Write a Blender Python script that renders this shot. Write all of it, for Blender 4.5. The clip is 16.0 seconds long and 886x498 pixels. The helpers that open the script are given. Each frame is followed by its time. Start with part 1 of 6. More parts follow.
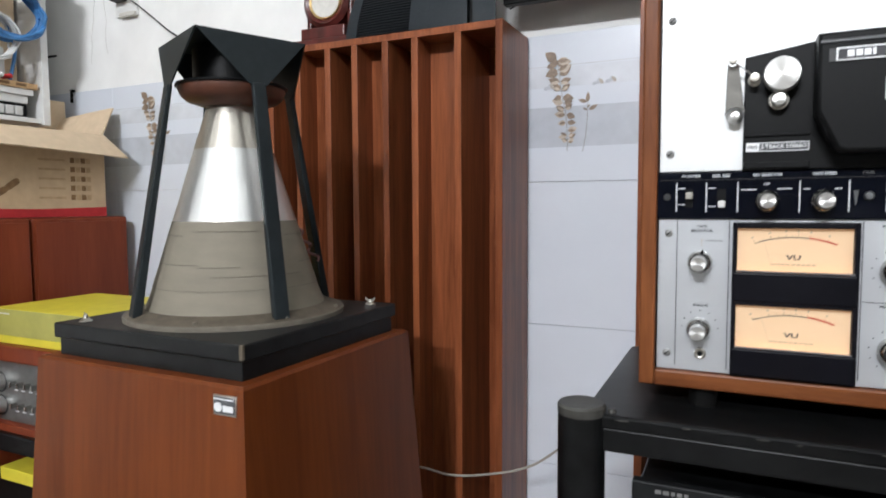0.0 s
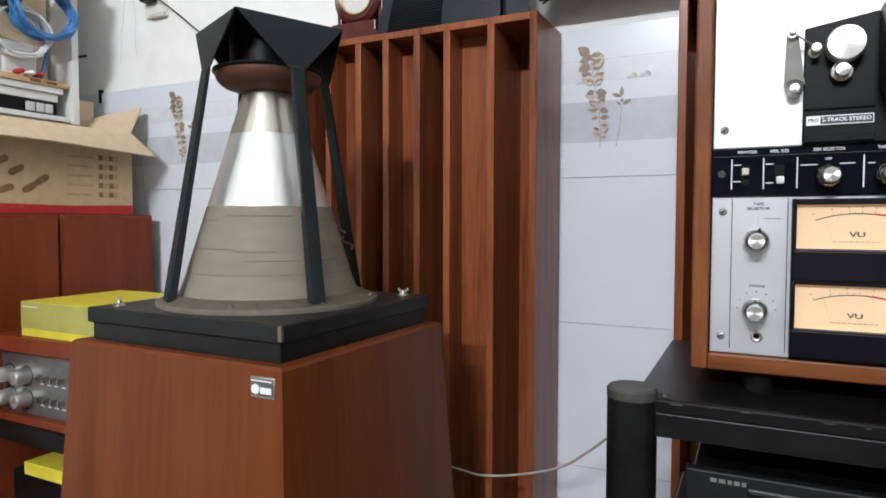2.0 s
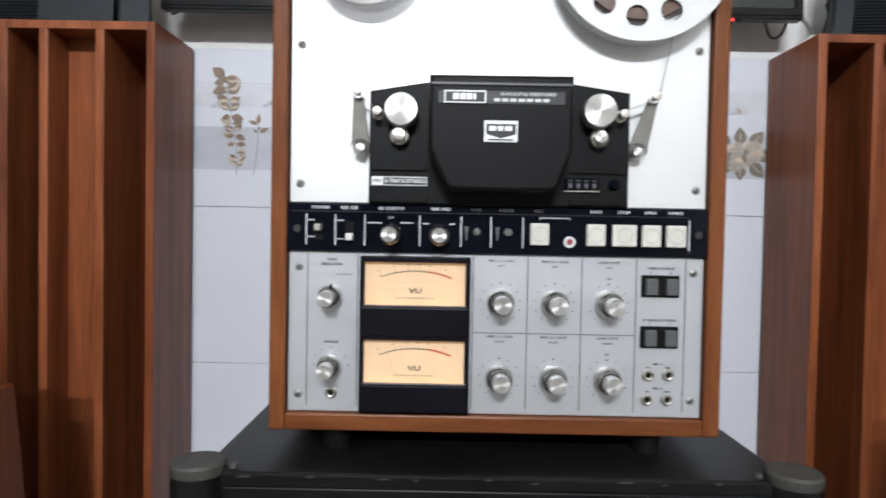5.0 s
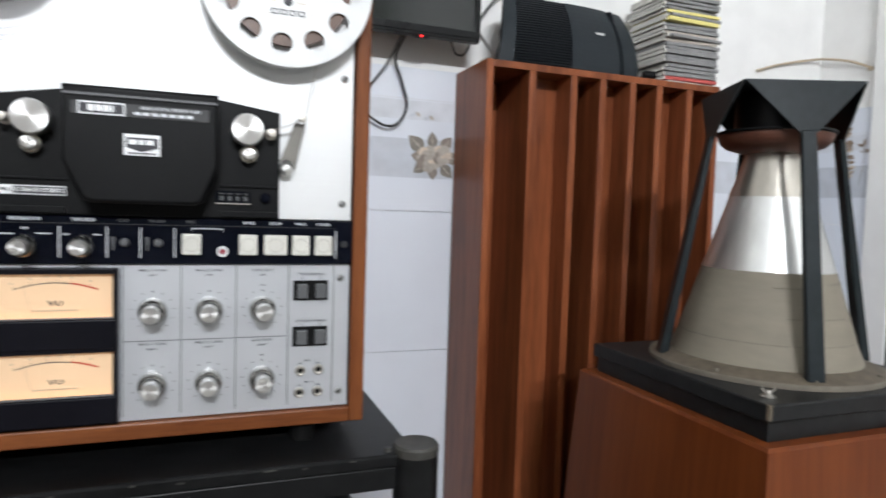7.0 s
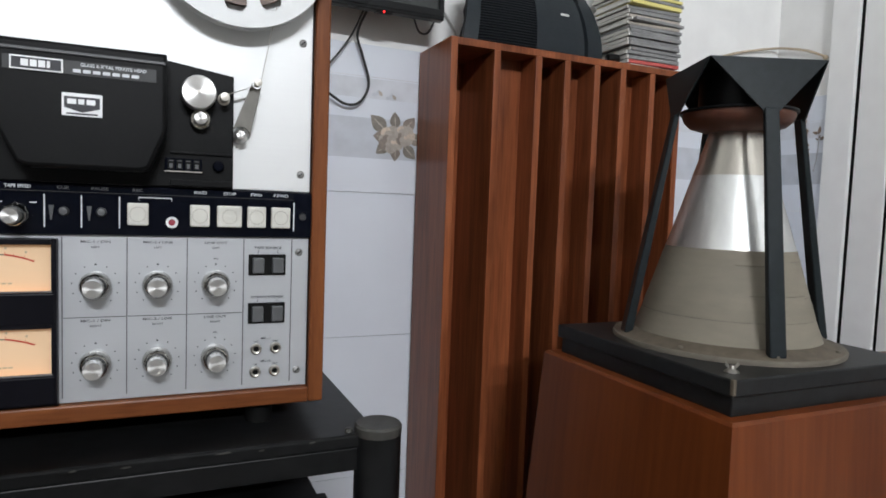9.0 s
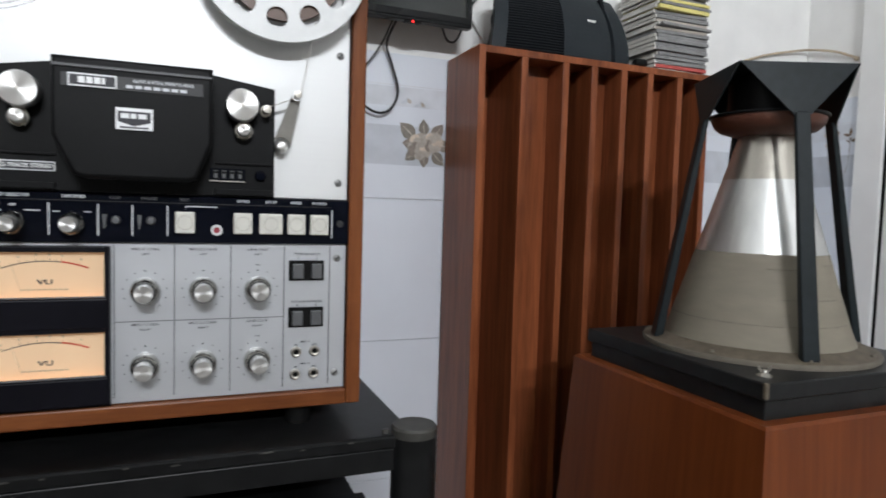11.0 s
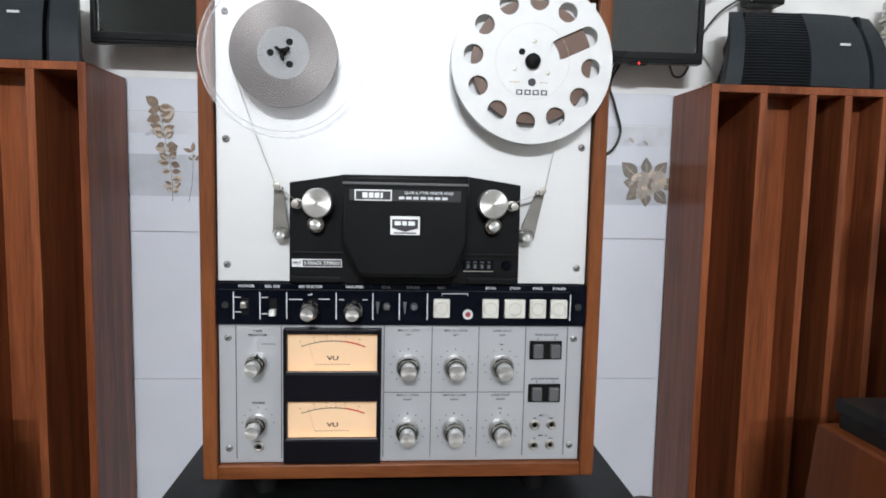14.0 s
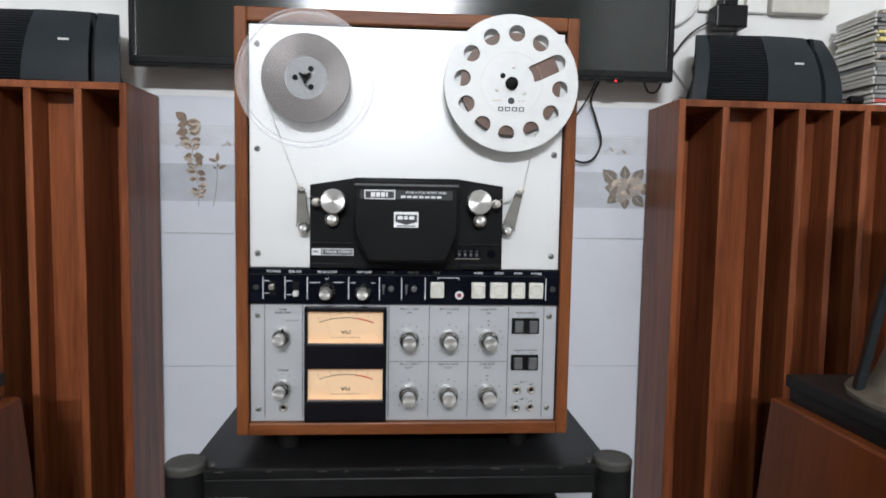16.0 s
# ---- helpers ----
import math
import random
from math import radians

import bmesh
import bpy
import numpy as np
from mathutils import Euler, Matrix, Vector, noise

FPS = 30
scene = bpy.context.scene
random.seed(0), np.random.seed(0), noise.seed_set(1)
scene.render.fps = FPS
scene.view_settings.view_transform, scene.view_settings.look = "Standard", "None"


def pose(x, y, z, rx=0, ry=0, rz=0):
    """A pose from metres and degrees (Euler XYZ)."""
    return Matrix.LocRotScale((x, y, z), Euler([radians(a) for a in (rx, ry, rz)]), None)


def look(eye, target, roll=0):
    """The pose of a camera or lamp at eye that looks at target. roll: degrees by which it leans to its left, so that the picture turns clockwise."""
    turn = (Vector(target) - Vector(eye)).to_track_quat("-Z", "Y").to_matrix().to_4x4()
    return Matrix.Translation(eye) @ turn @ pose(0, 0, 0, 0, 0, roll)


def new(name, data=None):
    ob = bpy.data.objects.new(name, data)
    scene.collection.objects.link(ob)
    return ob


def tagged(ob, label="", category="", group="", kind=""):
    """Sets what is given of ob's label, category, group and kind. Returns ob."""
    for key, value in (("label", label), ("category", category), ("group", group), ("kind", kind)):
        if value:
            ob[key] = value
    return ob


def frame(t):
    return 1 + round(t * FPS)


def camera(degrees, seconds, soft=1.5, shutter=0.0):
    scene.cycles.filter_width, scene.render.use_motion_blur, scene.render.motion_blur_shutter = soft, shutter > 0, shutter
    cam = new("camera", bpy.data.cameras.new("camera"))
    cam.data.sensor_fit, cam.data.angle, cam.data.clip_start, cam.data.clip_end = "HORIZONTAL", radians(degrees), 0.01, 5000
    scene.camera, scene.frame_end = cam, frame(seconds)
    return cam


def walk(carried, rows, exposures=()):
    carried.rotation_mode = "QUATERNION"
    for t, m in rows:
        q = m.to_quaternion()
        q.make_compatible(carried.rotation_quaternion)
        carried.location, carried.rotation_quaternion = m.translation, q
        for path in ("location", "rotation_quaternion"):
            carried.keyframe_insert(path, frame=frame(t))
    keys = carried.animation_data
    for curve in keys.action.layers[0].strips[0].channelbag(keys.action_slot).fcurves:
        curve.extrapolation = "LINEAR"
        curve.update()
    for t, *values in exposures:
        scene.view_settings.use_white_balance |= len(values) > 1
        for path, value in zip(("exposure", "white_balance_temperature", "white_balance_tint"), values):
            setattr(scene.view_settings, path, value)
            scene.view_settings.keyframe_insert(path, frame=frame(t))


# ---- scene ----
cam = camera(70.1, 16.0, soft=1.7, shutter=0.4)
PATH = [
    (0, (-0.1348, 0.0240, 0.8868), (-1.0157, 1.9144, 0.7436), -0.3),
    (0.5, (-0.1693, 0.0178, 0.8429), (-1.0628, 1.9019, 0.7091), -0.4),
    (1, (-0.1818, 0.0115, 0.8377), (-1.0858, 1.8925, 0.7227), -0.0),
    (1.5, (-0.1776, 0.0157, 0.8408), (-1.0962, 1.8894, 0.7342), -0.0),
    (2, (-0.1735, 0.0219, 0.8450), (-1.0931, 1.8967, 0.7530), 0.1),
    (2.5, (-0.1682, 0.0230, 0.8544), (-1.0858, 1.8988, 0.7687), 0.2),
    (3, (-0.1641, 0.0240, 0.8575), (-1.0774, 1.9029, 0.7781), 0.3),
    (3.5, (-0.1547, 0.0324, 0.8617), (-1.0471, 1.9207, 0.7875), 0.4),
    (4, (-0.1233, 0.0648, 0.8680), (-0.8287, 2.0315, 0.8000), 0.6),
    (4.2, (-0.1108, 0.0752, 0.8721), (-0.6636, 2.0900, 0.8053), 0.7),
    (4.5, (-0.0826, 0.0961, 0.8805), (-0.4075, 2.1600, 0.8230), 0.9),
    (4.7, (-0.0690, 0.1087, 0.8847), (-0.2435, 2.1914, 0.8345), 1.0),
    (6.8, (0.0387, 0.0219, 0.9411), (0.6312, 2.0221, 0.8126), 1.6),
    (7, (0.0575, 0.0313, 0.9348), (0.7900, 1.9855, 0.8136), 1.8),
    (7.5, (0.0888, 0.0418, 0.9139), (0.9478, 1.9427, 0.7875), 1.8),
    (8, (0.0836, 0.0439, 0.9129), (0.9509, 1.9416, 0.7938), 1.8),
    (8.5, (0.0732, 0.0491, 0.9119), (0.9290, 1.9510, 0.7760), 1.9),
    (8.7, (0.0690, 0.0522, 0.9108), (0.9206, 1.9562, 0.7718), 2.0),
    (10.8, (0.0564, 0.0460, 0.9129), (0.8736, 1.9646, 0.7802), 1.8),
    (11, (0.0470, 0.0418, 0.9129), (0.8256, 1.9782, 0.7865), 1.7),
    (11.5, (0.0125, 0.0376, 0.9327), (0.5643, 2.0492, 0.8000), 1.5),
    (12, (-0.0094, 0.0345, 0.9610), (0.2905, 2.0973, 0.8157), 1.0),
    (12.5, (-0.0125, 0.0251, 0.9871), (0.1818, 2.1004, 0.8282), 1.0),
    (13, (-0.0073, 0.0136, 1.0184), (0.1630, 2.0890, 0.8481), 1.1),
    (13.5, (-0.0052, -0.0052, 1.0352), (0.1526, 2.0712, 0.8512), 1.3),
    (14, (-0.0115, 0.0230, 1.0299), (0.1442, 2.0973, 0.8345), 1.2),
    (14.5, (-0.0167, 0.0940, 0.9986), (0.1317, 2.1726, 0.8356), 0.8),
    (15, (-0.0125, 0.1045, 1.0132), (0.1505, 2.1820, 0.8638), 0.9),
    (15.5, (0.0031, -0.0104, 1.0341), (0.1557, 2.0691, 0.8774), 1.2),
    (16, (-0.0104, -0.1191, 1.0153), (0.1338, 1.9594, 0.8575), 1.0),
]
walk(cam, [(t, look(eye, target, roll)) for t, eye, target, roll in PATH],
     exposures=[(0.0, 0.35), (3.5, 0.35), (4.7, 0.35), (7.0, 0.32), (7.5, 0.20), (8.0, 0.0), (11.0, -0.05), (12.5, -0.09), (13.0, -0.14), (13.5, -0.06), (14.0, 0.22), (14.5, 0.26), (15.0, 0.23), (16.0, 0.08)])

# ---- world and lights ----
world = bpy.data.worlds.new("world")
scene.world = world
world.use_nodes = True
world.node_tree.nodes["Background"].inputs[0].default_value = (0.7, 0.8, 1.0, 1)
world.node_tree.nodes["Background"].inputs[1].default_value = 0.02


def area_lamp(name, x, y, z, sx, sy, watts, colour):
    data = bpy.data.lights.new(name, "AREA")
    data.shape, data.size, data.size_y, data.energy, data.color = "RECTANGLE", sx, sy, watts, colour
    ob = new(name, data)
    ob.location = (x, y, z)
    return ob


LAMP = (-0.20, -3.30, 2.82)
tube_lamp = area_lamp("wall_tube_light", LAMP[0], LAMP[1] + 0.06, LAMP[2], 1.2, 0.10, 134, (0.915, 0.948, 1.0))
tube_lamp.rotation_euler = (radians(88), 0, 0)

# ---- materials ----


def nodes_of(name):
    m = bpy.data.materials.new(name)
    m.use_nodes = True
    return m, m.node_tree.nodes, m.node_tree.links, m.node_tree.nodes["Principled BSDF"]


def plain(name, colour, rough=0.5, metal=0.0, scale=60.0, vary=0.15, bump=0.05, spec=0.5, stretch=(1, 1, 1), wear=0.0):
    """Colour with fine grain, a broad uneven tone and a little relief."""
    m, n, l, b = nodes_of(name)
    tc = n.new("ShaderNodeTexCoord")
    mp = n.new("ShaderNodeMapping")
    mp.inputs["Scale"].default_value = stretch
    l.new(tc.outputs["Object"], mp.inputs[0])
    fine, broad = n.new("ShaderNodeTexNoise"), n.new("ShaderNodeTexNoise")
    fine.inputs["Scale"].default_value, broad.inputs["Scale"].default_value = scale, scale / 12
    fine.inputs["Detail"].default_value = broad.inputs["Detail"].default_value = 5
    l.new(mp.outputs[0], fine.inputs["Vector"]), l.new(mp.outputs[0], broad.inputs["Vector"])
    add = n.new("ShaderNodeMath")
    add.operation = "ADD"
    l.new(fine.outputs[0], add.inputs[0]), l.new(broad.outputs[0], add.inputs[1])
    ramp = n.new("ShaderNodeValToRGB")
    lo, hi = [max(0, c * (1 - vary)) for c in colour], [min(1, c * (1 + vary) + wear) for c in colour]
    ramp.color_ramp.elements[0].position, ramp.color_ramp.elements[0].color = 0.35, (*lo, 1)
    ramp.color_ramp.elements[1].position, ramp.color_ramp.elements[1].color = 0.65, (*hi, 1)
    half = n.new("ShaderNodeMath")
    half.operation = "MULTIPLY"
    half.inputs[1].default_value = 0.5
    l.new(add.outputs[0], half.inputs[0]), l.new(half.outputs[0], ramp.inputs[0]), l.new(ramp.outputs[0], b.inputs["Base Color"])
    rr = n.new("ShaderNodeMapRange")
    rr.inputs["To Min"].default_value, rr.inputs["To Max"].default_value = max(0.03, rough - 0.1), min(1, rough + 0.1)
    l.new(broad.outputs[0], rr.inputs[0]), l.new(rr.outputs[0], b.inputs["Roughness"])
    b.inputs["Metallic"].default_value, b.inputs["Specular IOR Level"].default_value = metal, spec
    if bump:
        bp = n.new("ShaderNodeBump")
        bp.inputs["Strength"].default_value, bp.inputs["Distance"].default_value = bump, 0.002
        l.new(fine.outputs[0], bp.inputs["Height"]), l.new(bp.outputs[0], b.inputs["Normal"])
    return m


def wood(name, dark, light, rough=0.35, grain=(38, 38, 2.2), coat=0.25, spread=0.12, spec=0.18):
    """Veneer: long grain along one axis, wandering figure, pores in relief."""
    m, n, l, b = nodes_of(name)
    tc = n.new("ShaderNodeTexCoord")
    mp = n.new("ShaderNodeMapping")
    mp.inputs["Scale"].default_value = grain
    info = n.new("ShaderNodeObjectInfo")
    off = n.new("ShaderNodeVectorMath")
    off.operation = "ADD"
    mul = n.new("ShaderNodeMath")
    mul.operation = "MULTIPLY"
    mul.inputs[1].default_value = 7.0
    l.new(info.outputs["Random"], mul.inputs[0])
    l.new(tc.outputs["Object"], off.inputs[0]), l.new(mul.outputs[0], off.inputs[1]), l.new(off.outputs[0], mp.inputs[0])
    figure, pores, broad = n.new("ShaderNodeTexNoise"), n.new("ShaderNodeTexNoise"), n.new("ShaderNodeTexNoise")
    figure.inputs["Scale"].default_value, figure.inputs["Detail"].default_value, figure.inputs["Distortion"].default_value = 1.0, 6, 0.6
    pores.inputs["Scale"].default_value, pores.inputs["Detail"].default_value = 7.0, 3
    broad.inputs["Scale"].default_value = 0.18
    for t in (figure, pores, broad):
        l.new(mp.outputs[0], t.inputs["Vector"])
    mix = n.new("ShaderNodeMath")
    mix.operation = "MULTIPLY_ADD"
    mix.inputs[1].default_value = 0.28
    l.new(pores.outputs[0], mix.inputs[0])
    sc = n.new("ShaderNodeMath")
    sc.operation = "MULTIPLY_ADD"
    sc.inputs[1].default_value = 0.45
    l.new(figure.outputs[0], sc.inputs[0])
    br = n.new("ShaderNodeMath")
    br.operation = "MULTIPLY"
    br.inputs[1].default_value = 0.27
    l.new(broad.outputs[0], br.inputs[0]), l.new(br.outputs[0], sc.inputs[2]), l.new(sc.outputs[0], mix.inputs[2])
    ramp = n.new("ShaderNodeValToRGB")
    ramp.color_ramp.elements[0].position, ramp.color_ramp.elements[0].color = 0.5 - spread, (*dark, 1)
    ramp.color_ramp.elements[1].position, ramp.color_ramp.elements[1].color = 0.5 + spread, (*light, 1)
    l.new(mix.outputs[0], ramp.inputs[0]), l.new(ramp.outputs[0], b.inputs["Base Color"])
    b.inputs["Roughness"].default_value, b.inputs["Coat Weight"].default_value, b.inputs["Coat Roughness"].default_value = rough, coat * 0.3, 0.22
    b.inputs["Specular IOR Level"].default_value = spec
    bp = n.new("ShaderNodeBump")
    bp.inputs["Strength"].default_value, bp.inputs["Distance"].default_value = 0.06, 0.001
    l.new(pores.outputs[0], bp.inputs["Height"]), l.new(bp.outputs[0], b.inputs["Normal"])
    return m


def glowing(name, colour, strength, base=(0.8, 0.7, 0.5)):
    m, n, l, b = nodes_of(name)
    b.inputs["Base Color"].default_value, b.inputs["Roughness"].default_value = (*base, 1), 0.6
    b.inputs["Emission Color"].default_value, b.inputs["Emission Strength"].default_value = (*colour, 1), strength
    return m


def clear_plastic(name, tint, veil, rough=0.15):
    m, n, l, b = nodes_of(name)
    b.inputs["Base Color"].default_value, b.inputs["Roughness"].default_value = (*tint, 1), rough
    tr, mx = n.new("ShaderNodeBsdfTransparent"), n.new("ShaderNodeMixShader")
    mx.inputs[0].default_value = veil
    l.new(tr.outputs[0], mx.inputs[1]), l.new(b.outputs[0], mx.inputs[2])
    l.new(mx.outputs[0], n["Material Output"].inputs["Surface"])
    return m


def turned(name, colour, rough, aniso, metal=1.0, axis="Y"):
    """Lathe-turned surface: the sheen runs round the axis."""
    m = plain(name, colour, rough, metal, 120, 0.05, 0.01)
    n, l, b = m.node_tree.nodes, m.node_tree.links, m.node_tree.nodes["Principled BSDF"]
    tg = n.new("ShaderNodeTangent")
    tg.direction_type, tg.axis = "RADIAL", axis
    l.new(tg.outputs[0], b.inputs["Tangent"])
    b.inputs["Anisotropic"].default_value = aniso
    return m


def brushed(name, colour, rough, stretch, metal=1.0, bump=0.04):
    return plain(name, colour, rough, metal, 120, 0.016, bump, 0.5, stretch)


WALNUT = wood("walnut_veneer", (0.105, 0.030, 0.0085), (0.205, 0.067, 0.021), 0.42, (4.0, 40, 40), 0.15)
WALNUT_UP = wood("walnut_veneer_upright", (0.105, 0.030, 0.0085), (0.205, 0.067, 0.021), 0.42, (40, 40, 4.0), 0.15)
MAHOGANY = wood("diffuser_mahogany", (0.124, 0.0335, 0.0122), (0.310, 0.0950, 0.0370), 0.34, (34, 34, 1.8), 0.40)
VENEER = wood("speaker_veneer", (0.090, 0.0208, 0.0052), (0.158, 0.0410, 0.0104), 0.34, (14, 14, 0.6), 0.15)
REDWOOD = wood("red_brown_veneer", (0.150, 0.027, 0.0095), (0.200, 0.041, 0.015), 0.4, (26, 26, 2.0), 0.3)
DARK_MAHOGANY = wood("dark_mahogany", (0.05, 0.010, 0.008), (0.11, 0.020, 0.016), 0.3, (30, 30, 3), 0.4)
PLYWOOD = wood("raw_board", (0.48, 0.30, 0.15), (0.66, 0.45, 0.25), 0.6, (3, 40, 40), 0.0)
ALU_PANEL = brushed("satin_aluminium_panel", (0.645, 0.655, 0.655), 0.44, (0.3, 1, 45), 0.40, 0.012)
ALU_GREY = brushed("grey_aluminium_panel", (0.485, 0.503, 0.527), 0.42, (0.3, 1, 45), 0.5, 0.03)
ALU_BRIGHT = turned("turned_aluminium", (0.62, 0.615, 0.60), 0.34, 0.85, 0.82)
ALU_REEL = plain("reel_aluminium", (0.60, 0.61, 0.61), 0.5, 0.15, 60, 0.04, 0.02)
KNOB_STEEL = plain("turned_knob_collar", (0.46, 0.445, 0.415), 0.19, 1.0, 60, 0.06, 0.0)
CHROME = plain("chrome", (0.62, 0.61, 0.585), 0.20, 1.0, 40, 0.04, 0.0)
STEEL = plain("worn_steel", (0.42, 0.40, 0.36), 0.38, 1.0, 90, 0.2, 0.05)
BLACK_PLATE = plain("black_painted_plate", (0.0045, 0.0048, 0.0052), 0.42, 0.0, 200, 0.2, 0.04, 0.13)
BLACK_GLOSS = plain("black_strip", (0.003, 0.0038, 0.0075), 0.13, 0.0, 120, 0.2, 0.01, 0.13)
BLACK_METER = plain("black_meter_housing", (0.0035, 0.0035, 0.006), 0.38, 0.0, 120, 0.2, 0.02, 0.13)
BLACK_STAND = plain("worn_black_lacquer", (0.0040, 0.0043, 0.0046), 0.36, 0.0, 45, 0.35, 0.10, 0.16, (1, 1, 1), 0.004)
SCREW_GREY = plain("dull_nickel_screw", (0.24, 0.24, 0.235), 0.42, 0.5, 90, 0.2, 0.05)
PLAYER_FACE = plain("dark_grey_player_face", (0.0100, 0.0108, 0.0115), 0.45, 0.0, 100, 0.1, 0.01, 0.16)
ARM_GREY = plain("dull_grey_arm_metal", (0.155, 0.148, 0.130), 0.5, 0.05, 90, 0.15, 0.03)
CAP_GREY = plain("worn_grey_cap", (0.048, 0.047, 0.042), 0.5, 0.2, 60, 0.35, 0.12)
BLACK_TV = plain("black_tv_plastic", (0.006, 0.0065, 0.007), 0.30, 0.0, 150, 0.15, 0.01, 0.18)
TV_GLASS = plain("dark_screen", (0.008, 0.011, 0.010), 0.16, 0.0, 20, 0.1, 0.0)
CHARCOAL = plain("charcoal_plastic", (0.021, 0.026, 0.030), 0.5, 0.0, 200, 0.12, 0.05, 0.13)
GRILLE = plain("black_speaker_grille", (0.008, 0.0095, 0.0115), 0.6, 0.0, 260, 0.2, 0.1, 0.13)
PLINTH = plain("worn_black_plinth_paint", (0.0055, 0.0062, 0.0068), 0.42, 0.0, 50, 0.4, 0.12, 0.28, (1, 1, 1), 0.008)
CAGE = plain("slate_black_sheet_metal", (0.0125, 0.0170, 0.0190), 0.40, 0.0, 90, 0.2, 0.03, 0.18)
FLANGE = plain("dusty_brown_flange", (0.098, 0.079, 0.056), 0.7, 0.0, 70, 0.35, 0.15)
PAPER_CONE = plain("grey_olive_paper_cone", (0.210, 0.188, 0.147), 0.72, 0.0, 24, 0.10, 0.08, 0.3, (1, 1, 3))
FOIL = plain("bright_aluminium_cone", (0.74, 0.75, 0.74), 0.37, 0.9, 22, 0.08, 0.35, 0.5, (3, 3, 0.4))
FOIL_DARK = plain("dull_titanium_cone", (0.58, 0.55, 0.49), 0.30, 1.0, 22, 0.15, 0.30, 0.5, (3, 3, 0.4))
SEAM = plain("dark_glue_seam", (0.135, 0.119, 0.093), 0.8, 0.0, 60, 0.2, 0.0)
BASKET = plain("red_brown_painted_basket", (0.082, 0.026, 0.013), 0.5, 0.0, 50, 0.3, 0.1)
TAPE = turned("brown_grey_tape_pack", (0.078, 0.064, 0.058), 0.36, 0.75, 0.25)
TAPE_BROWN = plain("brown_tape_pack", (0.115, 0.062, 0.040), 0.42, 0.0, 60, 0.25, 0.02)
TAPE_RIBBON = plain("tape_ribbon", (0.34, 0.31, 0.28), 0.35, 0.0, 60, 0.1, 0.0)
CLEAR = clear_plastic("clear_reel_plastic", (0.80, 0.80, 0.82), 0.075)
CLEAR_EDGE = clear_plastic("clear_reel_rim", (0.72, 0.72, 0.74), 0.26)
CLEAR_HUB = clear_plastic("clear_reel_hub", (0.60, 0.62, 0.64), 0.42)
RUBBER = plain("black_rubber", (0.005, 0.005, 0.005), 0.6, 0.0, 100, 0.2, 0.05, 0.13)
INK = plain("dark_ink", (0.030, 0.030, 0.036), 0.6, 0.0, 100, 0.1, 0.0)
INK_SOFT = plain("worn_grey_ink", (0.085, 0.085, 0.092), 0.6, 0.0, 100, 0.2, 0.0)
INK_FAINT = plain("faint_grey_ink", (0.46, 0.36, 0.25), 0.6, 0.0, 100, 0.1, 0.0)
WHITE_INK = plain("white_ink", (0.62, 0.64, 0.67), 0.6, 0.0, 100, 0.1, 0.0)
RED_INK = plain("red_ink", (0.50, 0.030, 0.012), 0.6, 0.0, 100, 0.1, 0.0)
BADGE_WHITE = plain("white_badge", (0.78, 0.79, 0.80), 0.45, 0.1, 100, 0.05, 0.0)
BADGE_DARK = plain("dark_badge_strip", (0.013, 0.014, 0.015), 0.45, 0.0, 100, 0.1, 0.0)
KEY_WHITE = plain("cream_key_plastic", (0.60, 0.59, 0.54), 0.38, 0.0, 80, 0.06, 0.01)
KEY_GREY = plain("grey_switch_key", (0.085, 0.088, 0.092), 0.4, 0.0, 80, 0.1, 0.01)
KEY_LIGHT = plain("light_switch_key", (0.62, 0.62, 0.60), 0.4, 0.0, 80, 0.06, 0.01)
METER_FACE = glowing("lit_meter_face", (1.0, 0.46, 0.19), 0.15, (0.64, 0.48, 0.31))
METER_GLOW = glowing("meter_lamp", (1.0, 0.42, 0.16), 5.0, (0.9, 0.7, 0.5))
RED_LENS = glowing("red_record_lens", (0.5, 0.02, 0.04), 0.05, (0.22, 0.02, 0.035))
RED_LED = glowing("red_standby_led", (1.0, 0.02, 0.02), 3.5, (0.6, 0.02, 0.02))
TUBE_GLASS = glowing("lit_tube", (0.95, 0.98, 1.0), 2.0, (0.9, 0.9, 0.9))
PAINT = plain("white_wall_paint", (0.80, 0.80, 0.785), 0.75, 0.0, 14, 0.055, 0.06, 0.3)
PAINT_REAR = plain("cream_rear_wall_paint", (0.27, 0.248, 0.215), 0.8, 0.0, 14, 0.05, 0.06, 0.3)
PAINT_DOOR = plain("white_door_paint", (0.84, 0.84, 0.825), 0.45, 0.0, 20, 0.03, 0.04)
TILE = plain("glazed_white_tile", (0.66, 0.695, 0.755), 0.22, 0.0, 9, 0.03, 0.01)
TILE_BAND = plain("grey_marbled_band", (0.50, 0.53, 0.58), 0.22, 0.0, 30, 0.10, 0.01)
TILE_BAND_PALE = plain("pale_marbled_band", (0.60, 0.625, 0.67), 0.22, 0.0, 24, 0.12, 0.01)
GROUT = plain("grey_grout", (0.55, 0.56, 0.585), 0.9, 0.0, 90, 0.2, 0.1)
LEAF = plain("printed_brown_leaf", (0.235, 0.170, 0.120), 0.4, 0.0, 160, 0.45, 0.0)
LEAF_PALE = plain("printed_tan_leaf", (0.50, 0.42, 0.34), 0.4, 0.0, 160, 0.3, 0.0)
PETAL = plain("printed_beige_petal", (0.40, 0.36, 0.315), 0.4, 0.0, 120, 0.22, 0.0)
PETAL_DARK = plain("printed_taupe_petal", (0.235, 0.200, 0.168), 0.4, 0.0, 120, 0.22, 0.0)
LEAF_GREY = plain("printed_grey_brown_leaf", (0.205, 0.185, 0.155), 0.4, 0.0, 120, 0.3, 0.0)
